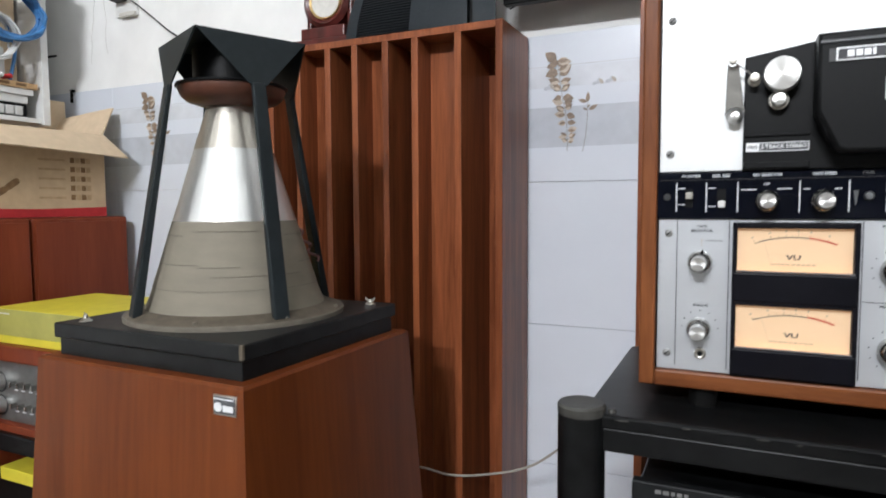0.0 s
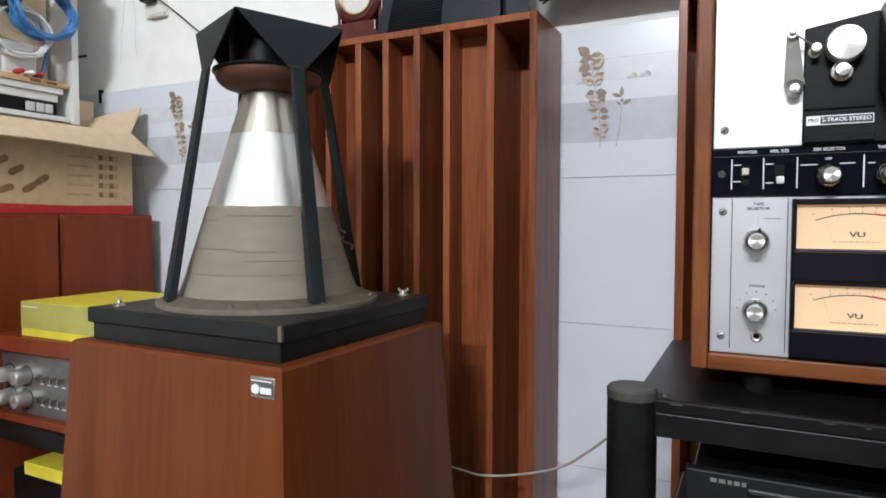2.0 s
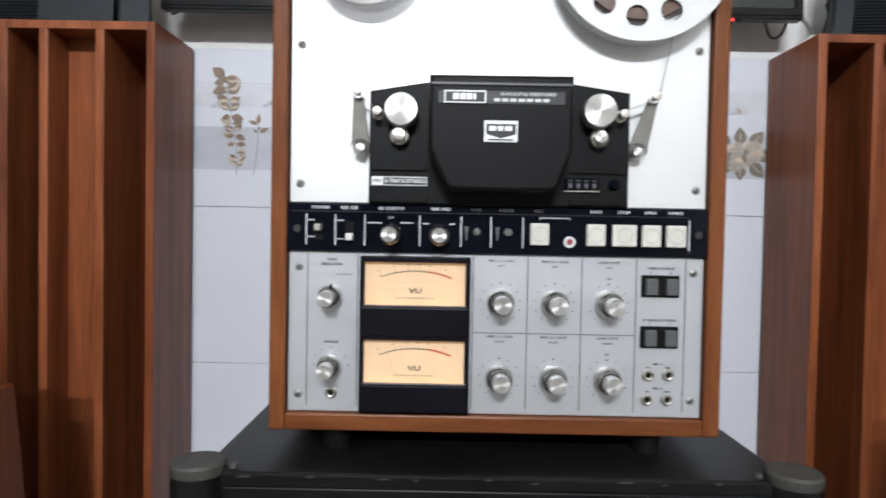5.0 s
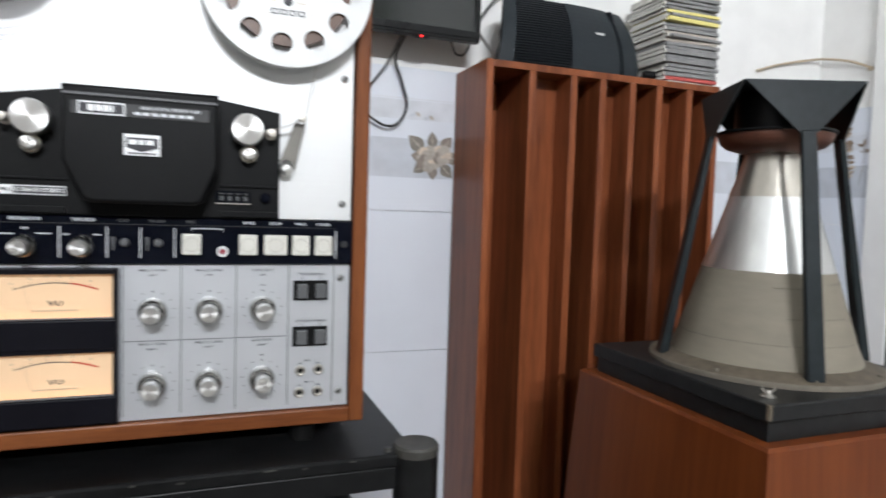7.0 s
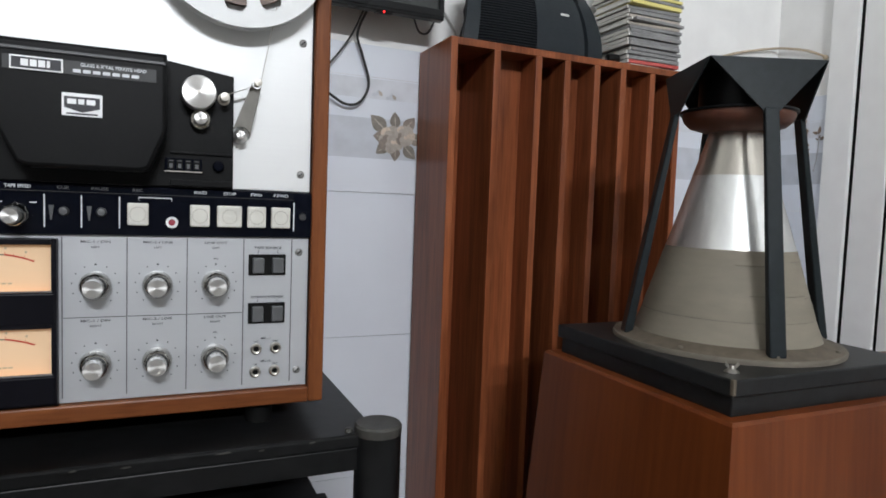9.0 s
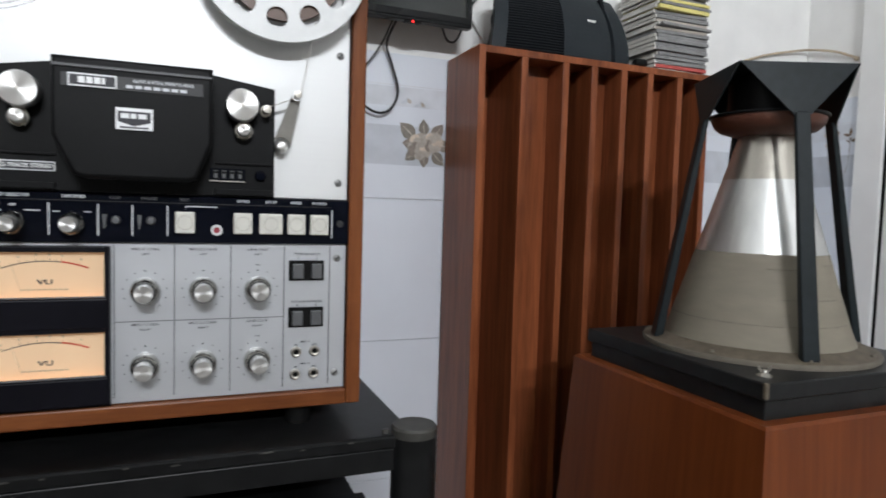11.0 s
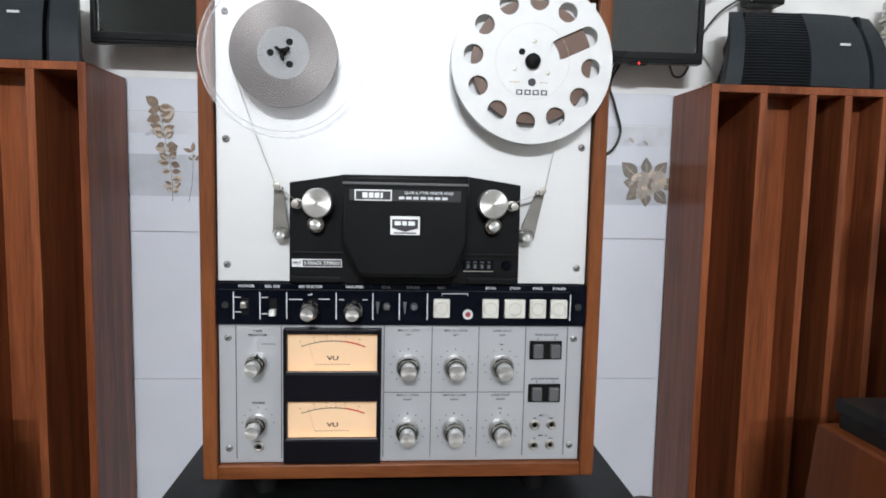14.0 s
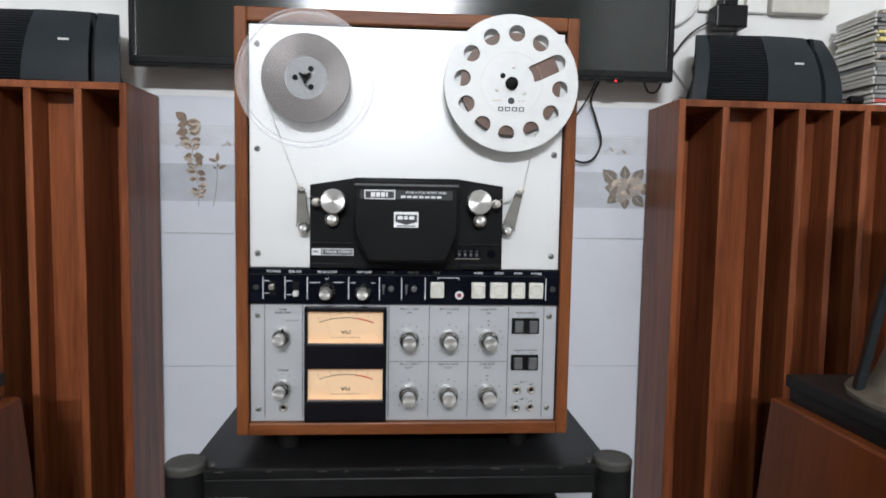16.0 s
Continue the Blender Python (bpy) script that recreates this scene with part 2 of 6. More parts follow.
FLOOR = plain("grey_floor_tile", (0.22, 0.20, 0.18), 0.3, 0.0, 12, 0.1, 0.02)
CARD = plain("brown_cardboard", (0.50, 0.365, 0.235), 0.85, 0.0, 40, 0.10, 0.15, 0.2)
CARD_IN = plain("pale_cardboard_inside", (0.62, 0.485, 0.335), 0.85, 0.0, 40, 0.08, 0.12, 0.2)
CARD_PRINT = plain("brown_carton_print", (0.21, 0.125, 0.062), 0.85, 0.0, 60, 0.3, 0.05, 0.2)
CARD_PRINT_FAINT = plain("faint_carton_print", (0.40, 0.28, 0.165), 0.85, 0.0, 60, 0.2, 0.05, 0.2)
CARD_RED = plain("red_carton_print", (0.42, 0.032, 0.035), 0.8, 0.0, 60, 0.15, 0.05, 0.2)
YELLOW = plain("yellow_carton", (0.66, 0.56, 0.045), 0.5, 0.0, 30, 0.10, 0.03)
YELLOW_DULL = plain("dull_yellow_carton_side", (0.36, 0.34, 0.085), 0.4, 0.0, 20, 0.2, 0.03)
SILVER_FACE = plain("silver_amplifier_face", (0.20, 0.205, 0.20), 0.35, 0.7, 60, 0.15, 0.02)
DISC_WHITE = plain("pale_case_edge", (0.60, 0.585, 0.55), 0.4, 0.0, 70, 0.15, 0.02)
DISC_GREY = plain("grey_case_edge", (0.20, 0.20, 0.20), 0.35, 0.0, 70, 0.25, 0.02)
DISC_BEIGE = plain("beige_case_edge", (0.40, 0.36, 0.31), 0.4, 0.0, 70, 0.2, 0.02)
DISC_RED = plain("red_case_edge", (0.42, 0.07, 0.06), 0.4, 0.0, 70, 0.2, 0.02)
DISC_YELLOW = plain("yellow_case_edge", (0.70, 0.62, 0.22), 0.4, 0.0, 70, 0.1, 0.02)
CABLE_BLACK = plain("black_cable", (0.018, 0.018, 0.018), 0.5, 0.0, 100, 0.2, 0.02)
CABLE_GREY = plain("grey_cable", (0.33, 0.30, 0.26), 0.55, 0.0, 100, 0.2, 0.02)
CABLE_WHITE = plain("white_cable", (0.66, 0.66, 0.64), 0.5, 0.0, 100, 0.1, 0.02)
CABLE_BLUE = plain("blue_cable", (0.045, 0.18, 0.42), 0.4, 0.0, 100, 0.15, 0.02)
CABLE_BROWN = plain("maroon_cable", (0.12, 0.045, 0.045), 0.5, 0.0, 100, 0.2, 0.02)
WHITE_PLASTIC = plain("white_plastic", (0.74, 0.74, 0.72), 0.4, 0.0, 60, 0.05, 0.02)
BEIGE_PLASTIC = plain("beige_box_plastic", (0.55, 0.53, 0.48), 0.45, 0.0, 60, 0.08, 0.02)
GOLD = plain("brass_bezel", (0.62, 0.44, 0.20), 0.3, 1.0, 60, 0.1, 0.02)
ROPE = plain("tan_twine", (0.44, 0.36, 0.26), 0.85, 0.0, 200, 0.3, 0.3)

# ---- mesh helpers ----
ORIGIN = {}


def thing(name, x, y, z, label, category, group="", kind=""):
    ob = new(name)
    ob.location = (x, y, z)
    ob.empty_display_size = 0.05
    ORIGIN[ob.name] = Vector((x, y, z))
    return tagged(ob, label, category, group, kind)


def part(name, bm, material, parent, label="", smooth=False):
    """Links a bmesh, given in world places, as one mesh under a thing or a part."""
    o = ORIGIN[parent.name]
    me = bpy.data.meshes.new(name)
    bm.normal_update()
    bm.to_mesh(me)
    bm.free()
    me.transform(Matrix.Translation(-o))
    me.materials.append(material)
    if smooth:
        me.shade_smooth()
        me.set_sharp_from_angle(angle=radians(38))
    ob = new(name, me)
    ob.parent = parent
    ORIGIN[ob.name] = o
    if label:
        ob["label"] = label
    return ob


def solo(name, bm, material, label, category, group="", kind="", smooth=False):
    """A thing of one mesh."""
    me = bpy.data.meshes.new(name)
    bm.normal_update()
    co = [v.co for v in bm.verts]
    o = Vector(((min(c.x for c in co) + max(c.x for c in co)) / 2, (min(c.y for c in co) + max(c.y for c in co)) / 2, min(c.z for c in co)))
    bm.to_mesh(me)
    bm.free()
    me.transform(Matrix.Translation(-o))
    me.materials.append(material)
    if smooth:
        me.shade_smooth()
        me.set_sharp_from_angle(angle=radians(38))
    ob = new(name, me)
    ob.location = o
    ORIGIN[ob.name] = o
    return tagged(ob, label, category, group, kind)


def box(x0, x1, y0, y1, z0, z1, bevel=0.0, seg=2, bm=None, turn=0.0):
    """A box, its edges rounded; turn: degrees about its own upright axis."""
    own = bmesh.new()
    bmesh.ops.create_cube(own, size=1)
    m = Matrix.Translation(((x0 + x1) / 2, (y0 + y1) / 2, (z0 + z1) / 2)) @ Matrix.Rotation(radians(turn), 4, "Z") @ Matrix.Diagonal((abs(x1 - x0), abs(y1 - y0), abs(z1 - z0), 1))
    own.transform(m)
    if bevel:
        bmesh.ops.bevel(own, geom=own.edges[:], offset=bevel, segments=seg, affect="EDGES", profile=0.5)
    return joined(own, bm)


def joined(own, bm):
    if bm is None:
        return own
    tmp = bpy.data.meshes.new("tmp")
    own.to_mesh(tmp)
    own.free()
    bm.from_mesh(tmp)
    bpy.data.meshes.remove(tmp)
    return bm


AXES = {"z": Matrix.Identity(4), "-y": Matrix.Rotation(radians(90), 4, "X"), "x": Matrix.Rotation(radians(90), 4, "Y"), "-x": Matrix.Rotation(radians(-90), 4, "Y")}


def lathe(profile, place, axis="z", seg=32, bm=None, spin=0.0):
    """Turns a profile of (radius, height) about an axis through place."""
    own = bmesh.new()
    rings = []
    for r, h in profile:
        if r < 1e-6:
            rings.append([own.verts.new((0, 0, h))])
        else:
            rings.append([own.verts.new((r * math.cos(2 * math.pi * i / seg), r * math.sin(2 * math.pi * i / seg), h)) for i in range(seg)])
    for a, b in zip(rings, rings[1:]):
        for i in range(seg):
            j = (i + 1) % seg
            if len(a) == 1 and len(b) == 1:
                continue
            if len(a) == 1:
                own.faces.new((a[0], b[j], b[i]))
            elif len(b) == 1:
                own.faces.new((a[i], a[j], b[0]))
            else:
                own.faces.new((a[i], a[j], b[j], b[i]))
    own.transform(Matrix.Translation(place) @ AXES[axis] @ Matrix.Rotation(radians(spin), 4, "Z"))
    bmesh.ops.recalc_face_normals(own, faces=own.faces[:])
    return joined(own, bm)


def prism(outline, depth, m, bm=None, holes=(), bevel=0.0):
    """A flat plate of the given outline (x, y), with holes, depth thick to either side of its middle, put at the pose m."""
    cu = bpy.data.curves.new("plate", "CURVE")
    cu.dimensions, cu.fill_mode, cu.extrude = "2D", "BOTH", max(depth / 2 - bevel, 0.0)
    cu.bevel_depth, cu.bevel_resolution, cu.offset = bevel, 1, -bevel
    for loop in (outline, *holes):
        sp = cu.splines.new("POLY")
        sp.points.add(len(loop) - 1)
        sp.use_cyclic_u = True
        for p, (x, y) in zip(sp.points, loop):
            p.co = (x, y, 0, 1)
    ob = bpy.data.objects.new("plate", cu)
    scene.collection.objects.link(ob)
    me = bpy.data.meshes.new_from_object(ob.evaluated_get(bpy.context.evaluated_depsgraph_get()))
    bpy.data.objects.remove(ob)
    bpy.data.curves.remove(cu)
    own = bmesh.new()
    own.from_mesh(me)
    bpy.data.meshes.remove(me)
    bmesh.ops.remove_doubles(own, verts=own.verts[:], dist=1e-6)
    own.transform(m)
    return joined(own, bm)


def facing(x, y, z, turn=0.0):
    """Pose of an upright plate that faces -y."""
    return Matrix.Translation((x, y, z)) @ Matrix.Rotation(radians(turn), 4, "Z") @ Matrix.Rotation(radians(90), 4, "X")


def circle(r, n=24, cx=0.0, cy=0.0):
    return [(cx + r * math.cos(2 * math.pi * i / n), cy + r * math.sin(2 * math.pi * i / n)) for i in range(n)]


def capsule(x0, y0, x1, y1, r, n=8):
    a = math.atan2(y1 - y0, x1 - x0)
    out = []
    for k in range(n + 1):
        b = a - math.pi / 2 + math.pi * k / n
        out.append((x1 + r * math.cos(b), y1 + r * math.sin(b)))
    for k in range(n + 1):
        b = a + math.pi / 2 + math.pi * k / n
        out.append((x0 + r * math.cos(b), y0 + r * math.sin(b)))
    return out


def tube(points, r, seg=8, steps=8, bm=None, closed=False):
    """A round cable along a smooth line through the points."""
    pts = [Vector(p) for p in points]
    line = []
    n = len(pts)
    spans = n if closed else n - 1
    for i in range(spans):
        p1, p2 = pts[i], pts[(i + 1) % n]
        p0 = pts[i - 1] if (i or closed) else p1 * 2 - p2
        p3 = pts[(i + 2) % n] if (i + 2 < n or closed) else p2 * 2 - p1
        for k in range(steps):
            t = k / steps
            line.append(0.5 * ((2 * p1) + (p2 - p0) * t + (2 * p0 - 5 * p1 + 4 * p2 - p3) * t * t + (3 * p1 - p0 - 3 * p2 + p3) * t ** 3))
    if not closed:
        line.append(pts[-1])
    own = bmesh.new()
    rings = []
    up = Vector((0.13, 0.21, 0.97))
    for i, p in enumerate(line):
        q = line[(i + 1) % len(line)] if (closed or i + 1 < len(line)) else p
        o = line[i - 1] if (closed or i) else p
        d = (q - o).normalized()
        s = d.cross(up).normalized() if d.cross(up).length > 1e-3 else d.cross(Vector((1, 0, 0))).normalized()
        u = s.cross(d)
        rings.append([own.verts.new(p + s * (r * math.cos(2 * math.pi * k / seg)) + u * (r * math.sin(2 * math.pi * k / seg))) for k in range(seg)])
    for i in range(len(rings) if closed else len(rings) - 1):
        a, b = rings[i], rings[(i + 1) % len(rings)]
        for k in range(seg):
            own.faces.new((a[k], a[(k + 1) % seg], b[(k + 1) % seg], b[k]))
    if not closed:
        own.faces.new(rings[0][::-1]), own.faces.new(rings[-1])
    bmesh.ops.recalc_face_normals(own, faces=own.faces[:])
    return joined(own, bm)


def letters(text, x, y, z, size, material, parent, name="lettering", wide=1.0, spin=0.0, label=""):
    """A line of raised lettering, centred, that faces -y."""
    cu = bpy.data.curves.new("text", "FONT")
    cu.body, cu.size, cu.align_x, cu.align_y, cu.extrude = text, size, "CENTER", "CENTER", 0.0003
    cu.resolution_u, cu.offset = 2, size * 0.018
    ob = bpy.data.objects.new("text", cu)
    scene.collection.objects.link(ob)
    me = bpy.data.meshes.new_from_object(ob.evaluated_get(bpy.context.evaluated_depsgraph_get()))
    bpy.data.objects.remove(ob)
    bpy.data.curves.remove(cu)
    bm = bmesh.new()
    bm.from_mesh(me)
    bpy.data.meshes.remove(me)
    bm.transform(facing(x, y, z) @ Matrix.Rotation(radians(spin), 4, "Z") @ Matrix.Diagonal((wide, 1, 1, 1)))
    return part(name, bm, material, parent, label)

# ---- the room ----
WALL_Y, LEFT_X, RIGHT_X, REAR_Y, TOP_Z = 1.325, -2.365, 1.635, -3.4, 3.25
TILE_ROWS = (0.032, 0.333, 0.634, 0.935, 1.236)

floor = solo("floor", box(LEFT_X - 0.1, RIGHT_X + 0.1, REAR_Y - 0.1, WALL_Y + 0.1, -0.1, 0), FLOOR, "grey glazed floor of the listening room", "floor", kind="structure")
ceiling = solo("ceiling", box(LEFT_X - 0.1, RIGHT_X + 0.1, REAR_Y - 0.1, WALL_Y + 0.1, TOP_Z, TOP_Z + 0.1), PAINT, "plain white painted ceiling", "ceiling", kind="structure")
wall_back = solo("wall_back", box(LEFT_X - 0.1, RIGHT_X + 0.1, WALL_Y, WALL_Y + 0.1, 0, TOP_Z), PAINT, "white painted wall above a glazed tile dado", "wall", kind="structure")
wall_left = solo("wall_left", box(LEFT_X - 0.1, LEFT_X, REAR_Y, WALL_Y, 0, TOP_Z), PAINT, "plain white painted side wall", "wall", kind="structure")
wall_right = solo("wall_right", box(RIGHT_X, RIGHT_X + 0.1, REAR_Y, WALL_Y, 0, TOP_Z), PAINT, "white painted side wall with a tiled dado", "wall", kind="structure")
wall_rear = solo("wall_rear", box(LEFT_X - 0.1, RIGHT_X + 0.1, REAR_Y - 0.1, REAR_Y, 0, TOP_Z), PAINT_REAR, "plain cream painted wall", "wall", kind="structure")

fixture = thing("wall_light", LAMP[0], LAMP[1], LAMP[2], "white fluorescent batten light fixed high on the wall", "wall light")
part("housing", box(LAMP[0] - 0.63, LAMP[0] + 0.63, REAR_Y, LAMP[1] - 0.02, LAMP[2] - 0.03, LAMP[2] + 0.03, 0.006), WHITE_PLASTIC, fixture)
part("tube", lathe([(0, -0.6), (0.016, -0.6), (0.016, 0.6), (0, 0.6)], (LAMP[0], LAMP[1] + 0.02, LAMP[2]), "x", 16), TUBE_GLASS, fixture, "lit glass tube", True)
for dx in (-0.61, 0.61):
    part("tube_holder", box(LAMP[0] + dx - 0.012, LAMP[0] + dx + 0.012, LAMP[1] - 0.02, LAMP[1] + 0.04, LAMP[2] - 0.02, LAMP[2] + 0.02, 0.004), WHITE_PLASTIC, fixture)


def leaf_shape(length, width, n=7):
    up = [(width / 2 * math.sin(math.pi * (i / n) ** 0.8), length * i / n) for i in range(n + 1)]
    return up + [(-x, y) for x, y in reversed(up[1:-1])]


def print_leaf(parent, m, length, width, turn, material, name="leaf"):
    part(name, prism(leaf_shape(length, width), 0.0006, m @ Matrix.Rotation(radians(turn), 4, "Z")), material, parent)


def sprig(parent, place, flip=1):
    """Printed sprig of brown leaves on a tile; place(x, z) is a pose on the tile's face, from the foot of the stem."""
    rng = random.Random(7)
    stem = [(0.0, 0.0), (0.001, 0.030), (-0.003, 0.075), (-0.011, 0.115), (-0.018, 0.160), (-0.022, 0.186)]

    def along(f):
        k = min(int(f * 5), 4)
        g = f * 5 - k
        return stem[k][0] * (1 - g) + stem[k + 1][0] * g, stem[k][1] * (1 - g) + stem[k + 1][1] * g

    for i in range(14):
        f = 0.13 + 0.86 * i / 13
        x, z = along(f)
        for side in (-1, 1):
            if rng.random() < 0.08:
                continue
            size = (0.0165 + 0.0105 * f) * rng.uniform(0.75, 1.15)
            mat_ = LEAF_PALE if f < 0.45 and rng.random() < 0.6 else (LEAF if rng.random() < 0.7 else LEAF_PALE)
            m = place(flip * (x + side * 0.0015), z + rng.uniform(-0.004, 0.004)) @ Matrix.Translation((0, 0, 0.00012 * i + 0.00006 * (side + 1)))
            print_leaf(parent, m, size, size * rng.uniform(0.55, 0.74), -flip * side * rng.uniform(48, 112), mat_)
            if rng.random() < 0.55:
                m2 = m @ Matrix.Translation((0, 0, 0.0007))
                print_leaf(parent, m2, size * 0.8, size * 0.32, -flip * side * rng.uniform(60, 100), LEAF_PALE if mat_ is LEAF else LEAF)
    print_leaf(parent, place(flip * -0.020, 0.176), 0.016, 0.010, 35 * flip, LEAF)
    print_leaf(parent, place(flip * -0.018, 0.172), 0.022, 0.010, -50 * flip, LEAF_PALE)
    for x, z, length, turn in ((0.041, 0.098, 0.020, -4), (0.040, 0.098, 0.019, 72), (0.044, 0.082, 0.020, -62), (0.041, 0.086, 0.009, -30), (0.040, 0.082, 0.010, 60)):
        print_leaf(parent, place(flip * x, z), length, length * 0.42, flip * turn, LEAF)
    bits = list(zip(stem, stem[1:])) + [((0.032, 0.0), (0.038, 0.030)), ((0.038, 0.030), (0.041, 0.065)), ((0.041, 0.065), (0.041, 0.100))]
    for a, b in bits:
        part("stalk", prism(capsule(0, 0, (b[0] - a[0]) * flip, b[1] - a[1], 0.0005, 3), 0.0006, place(flip * a[0], a[1])), LEAF_GREY, parent)


def rose(parent, place):
    """Printed pair of roses: rings of petals over pointed dark leaves."""
    rng = random.Random(3)
    for x, z, length, width, turn, pale in ((-0.030, 0.018, 0.036, 0.024, 48, 0), (-0.002, 0.026, 0.028, 0.018, 4, 0), (0.024, 0.022, 0.030, 0.020, -38, 1), (-0.030, 0.000, 0.022, 0.018, 85, 1), (-0.024, -0.018, 0.026, 0.018, 130, 0), (0.000, -0.024, 0.024, 0.017, 178, 1), (0.024, -0.020, 0.030, 0.020, -135, 0), (0.038, 0.000, 0.028, 0.020, -90, 1)):
        x, z, length, width = 0.002 + 0.75 * x, 0.75 * z, 1.25 * length, 1.30 * width
        print_leaf(parent, place(x, z), length, width, turn, LEAF_GREY if not pale else PETAL_DARK)
        print_leaf(parent, place(x, z) @ Matrix.Translation((0, 0, 0.0007)), length * 0.8, width * 0.10, turn, PETAL)
    step = 0
    for ox, oz, big in ((-0.008, -0.004, 1.0), (0.020, 0.006, 0.78)):
        for ring, count, r, w in ((0, 8, 0.020, 0.024), (1, 6, 0.012, 0.020), (2, 4, 0.005, 0.014)):
            for k in range(count):
                step += 1
                a = 360 * k / count + ring * 31 + rng.uniform(-14, 14)
                m = place(ox + big * r * math.sin(radians(-a)), oz + big * r * math.cos(radians(a))) @ Matrix.Translation((0, 0, 0.0007 + 0.00008 * step)) @ Matrix.Rotation(radians(a), 4, "Z")
                w2 = w * big * rng.uniform(0.85, 1.1)
                part("petal", prism([(w2 / 2 * math.cos(t), w2 * 0.40 * math.sin(t)) for t in [2 * math.pi * i / 12 for i in range(12)]], 0.0006, m), (PETAL, LEAF_PALE, PETAL, PETAL_DARK, PETAL)[(k + ring * 2) % 5], parent)


def tiles_along(parent, lo, hi, joints, pose_of, band_rows=True):
    """Rows of glazed tiles with a printed band in the top row. pose_of(u, z): pose on the wall's face at u along it."""
    edges = [lo] + [j for j in joints if lo + 0.02 < j < hi - 0.02] + [hi]
    for u0, u1 in zip(edges, edges[1:]):
        for z0, z1 in zip(TILE_ROWS, TILE_ROWS[1:]):
            w, h, g = u1 - u0, z1 - z0, 0.0005
            part("tile", prism([(g, g), (w - g, g), (w - g, h - g), (g, h - g)], 0.006, pose_of(u0, z0) @ Matrix.Translation((0, 0, 0.005)), bevel=0.0005), TILE, parent)
            if z1 == TILE_ROWS[-1]:
                for a, b, mat_ in ((1.006, 1.088, TILE_BAND), (1.128, 1.168, TILE_BAND_PALE), (1.1705, 1.1720, GROUT)):
                    part("printed_band", prism([(g, 0), (w - g, 0), (w - g, b - a), (g, b - a)], 0.0006, pose_of(u0, a) @ Matrix.Translation((0, 0, 0.00815))), mat_, parent)


def on_back(u, z):
    return facing(u, WALL_Y, z)


def on_right(u, z):
    return Matrix.Translation((RIGHT_X, WALL_Y - u, z)) @ Matrix.Rotation(radians(-90), 4, "Z") @ Matrix.Rotation(radians(90), 4, "X")


def at_back(x, z):
    return lambda dx, dz: facing(x + dx, WALL_Y - 0.0088, z + dz)


def at_right(u, z):
    return lambda dx, dz: on_right(u + dx, z + dz) @ Matrix.Translation((0, 0, 0.0088))


# ---- acoustic diffusers ----


def diffuser(name, x0, width, fins, mirror, y0=1.150, depth=0.160, top=1.2316, label=""):
    """Upright wooden diffuser: side boards, top, back, fins and the filled backs of the wells."""
    base = 0.0
    t = 0.0142
    cx = x0 + width / 2
    ob = thing(name, cx, y0 + depth / 2, base, label, "acoustic diffuser", "wooden diffusers beside the tape deck")

    def span(a, b):
        return (x0 + a, x0 + b) if not mirror else (x0 + width - b, x0 + width - a)

    part("side_board", box(*span(0, t), y0, y0 + depth, base, top, 0.0012), MAHOGANY, ob)
    part("side_board", box(*span(width - t, width), y0, y0 + depth, base, top, 0.0012), MAHOGANY, ob)
    part("top_board", box(x0 + t, x0 + width - t, y0 + 0.0006, y0 + depth, top - t, top - 0.0004, 0.001), MAHOGANY, ob)
    part("bottom_board", box(x0 + t, x0 + width - t, y0 + 0.0006, y0 + depth, base, base + t, 0.001), MAHOGANY, ob)
    part("back_board", box(x0 + t, x0 + width - t, y0 + depth - 0.006, y0 + depth, base + t, top - t), MAHOGANY, ob)
    edges = [(0, t)] + [(f, f + t) for f in fins] + [(width - t, width)]
    for f in fins:
        part("fin", box(*span(f, f + t), y0 + 0.0004, y0 + depth - 0.006, base + t, top - t, 0.0009), MAHOGANY, ob)
    for i, (a, b) in enumerate(zip(edges, edges[1:])):
        if i % 2:
            part("well_back", box(*span(a[1], b[0]), y0 + 0.060, y0 + 0.070, base + t, top - t), MAHOGANY, ob)
    return ob


diffuser("diffuser", 0.5555, 0.566, (0.0925, 0.1865, 0.2555, 0.3295, 0.3975, 0.4770), False, label="red-brown mahogany well diffuser with upright fins against the wall")
diffuser("diffuser", -1.087, 0.551, (0.0840, 0.1770, 0.2440, 0.3170, 0.3840, 0.4620), True, label="red-brown mahogany well diffuser with upright fins against the wall")

diffuser("diffuser", -0.291, 0.566, (0.0925, 0.1865, 0.2555, 0.3295, 0.3975, 0.4770), False, label="red-brown mahogany well diffuser standing behind the tape deck")

# ---- omnidirectional cone speakers ----


def ring_point(cx, cy, r, a, z):
    return Vector((cx + r * math.cos(radians(a)), cy + r * math.sin(radians(a)), z))


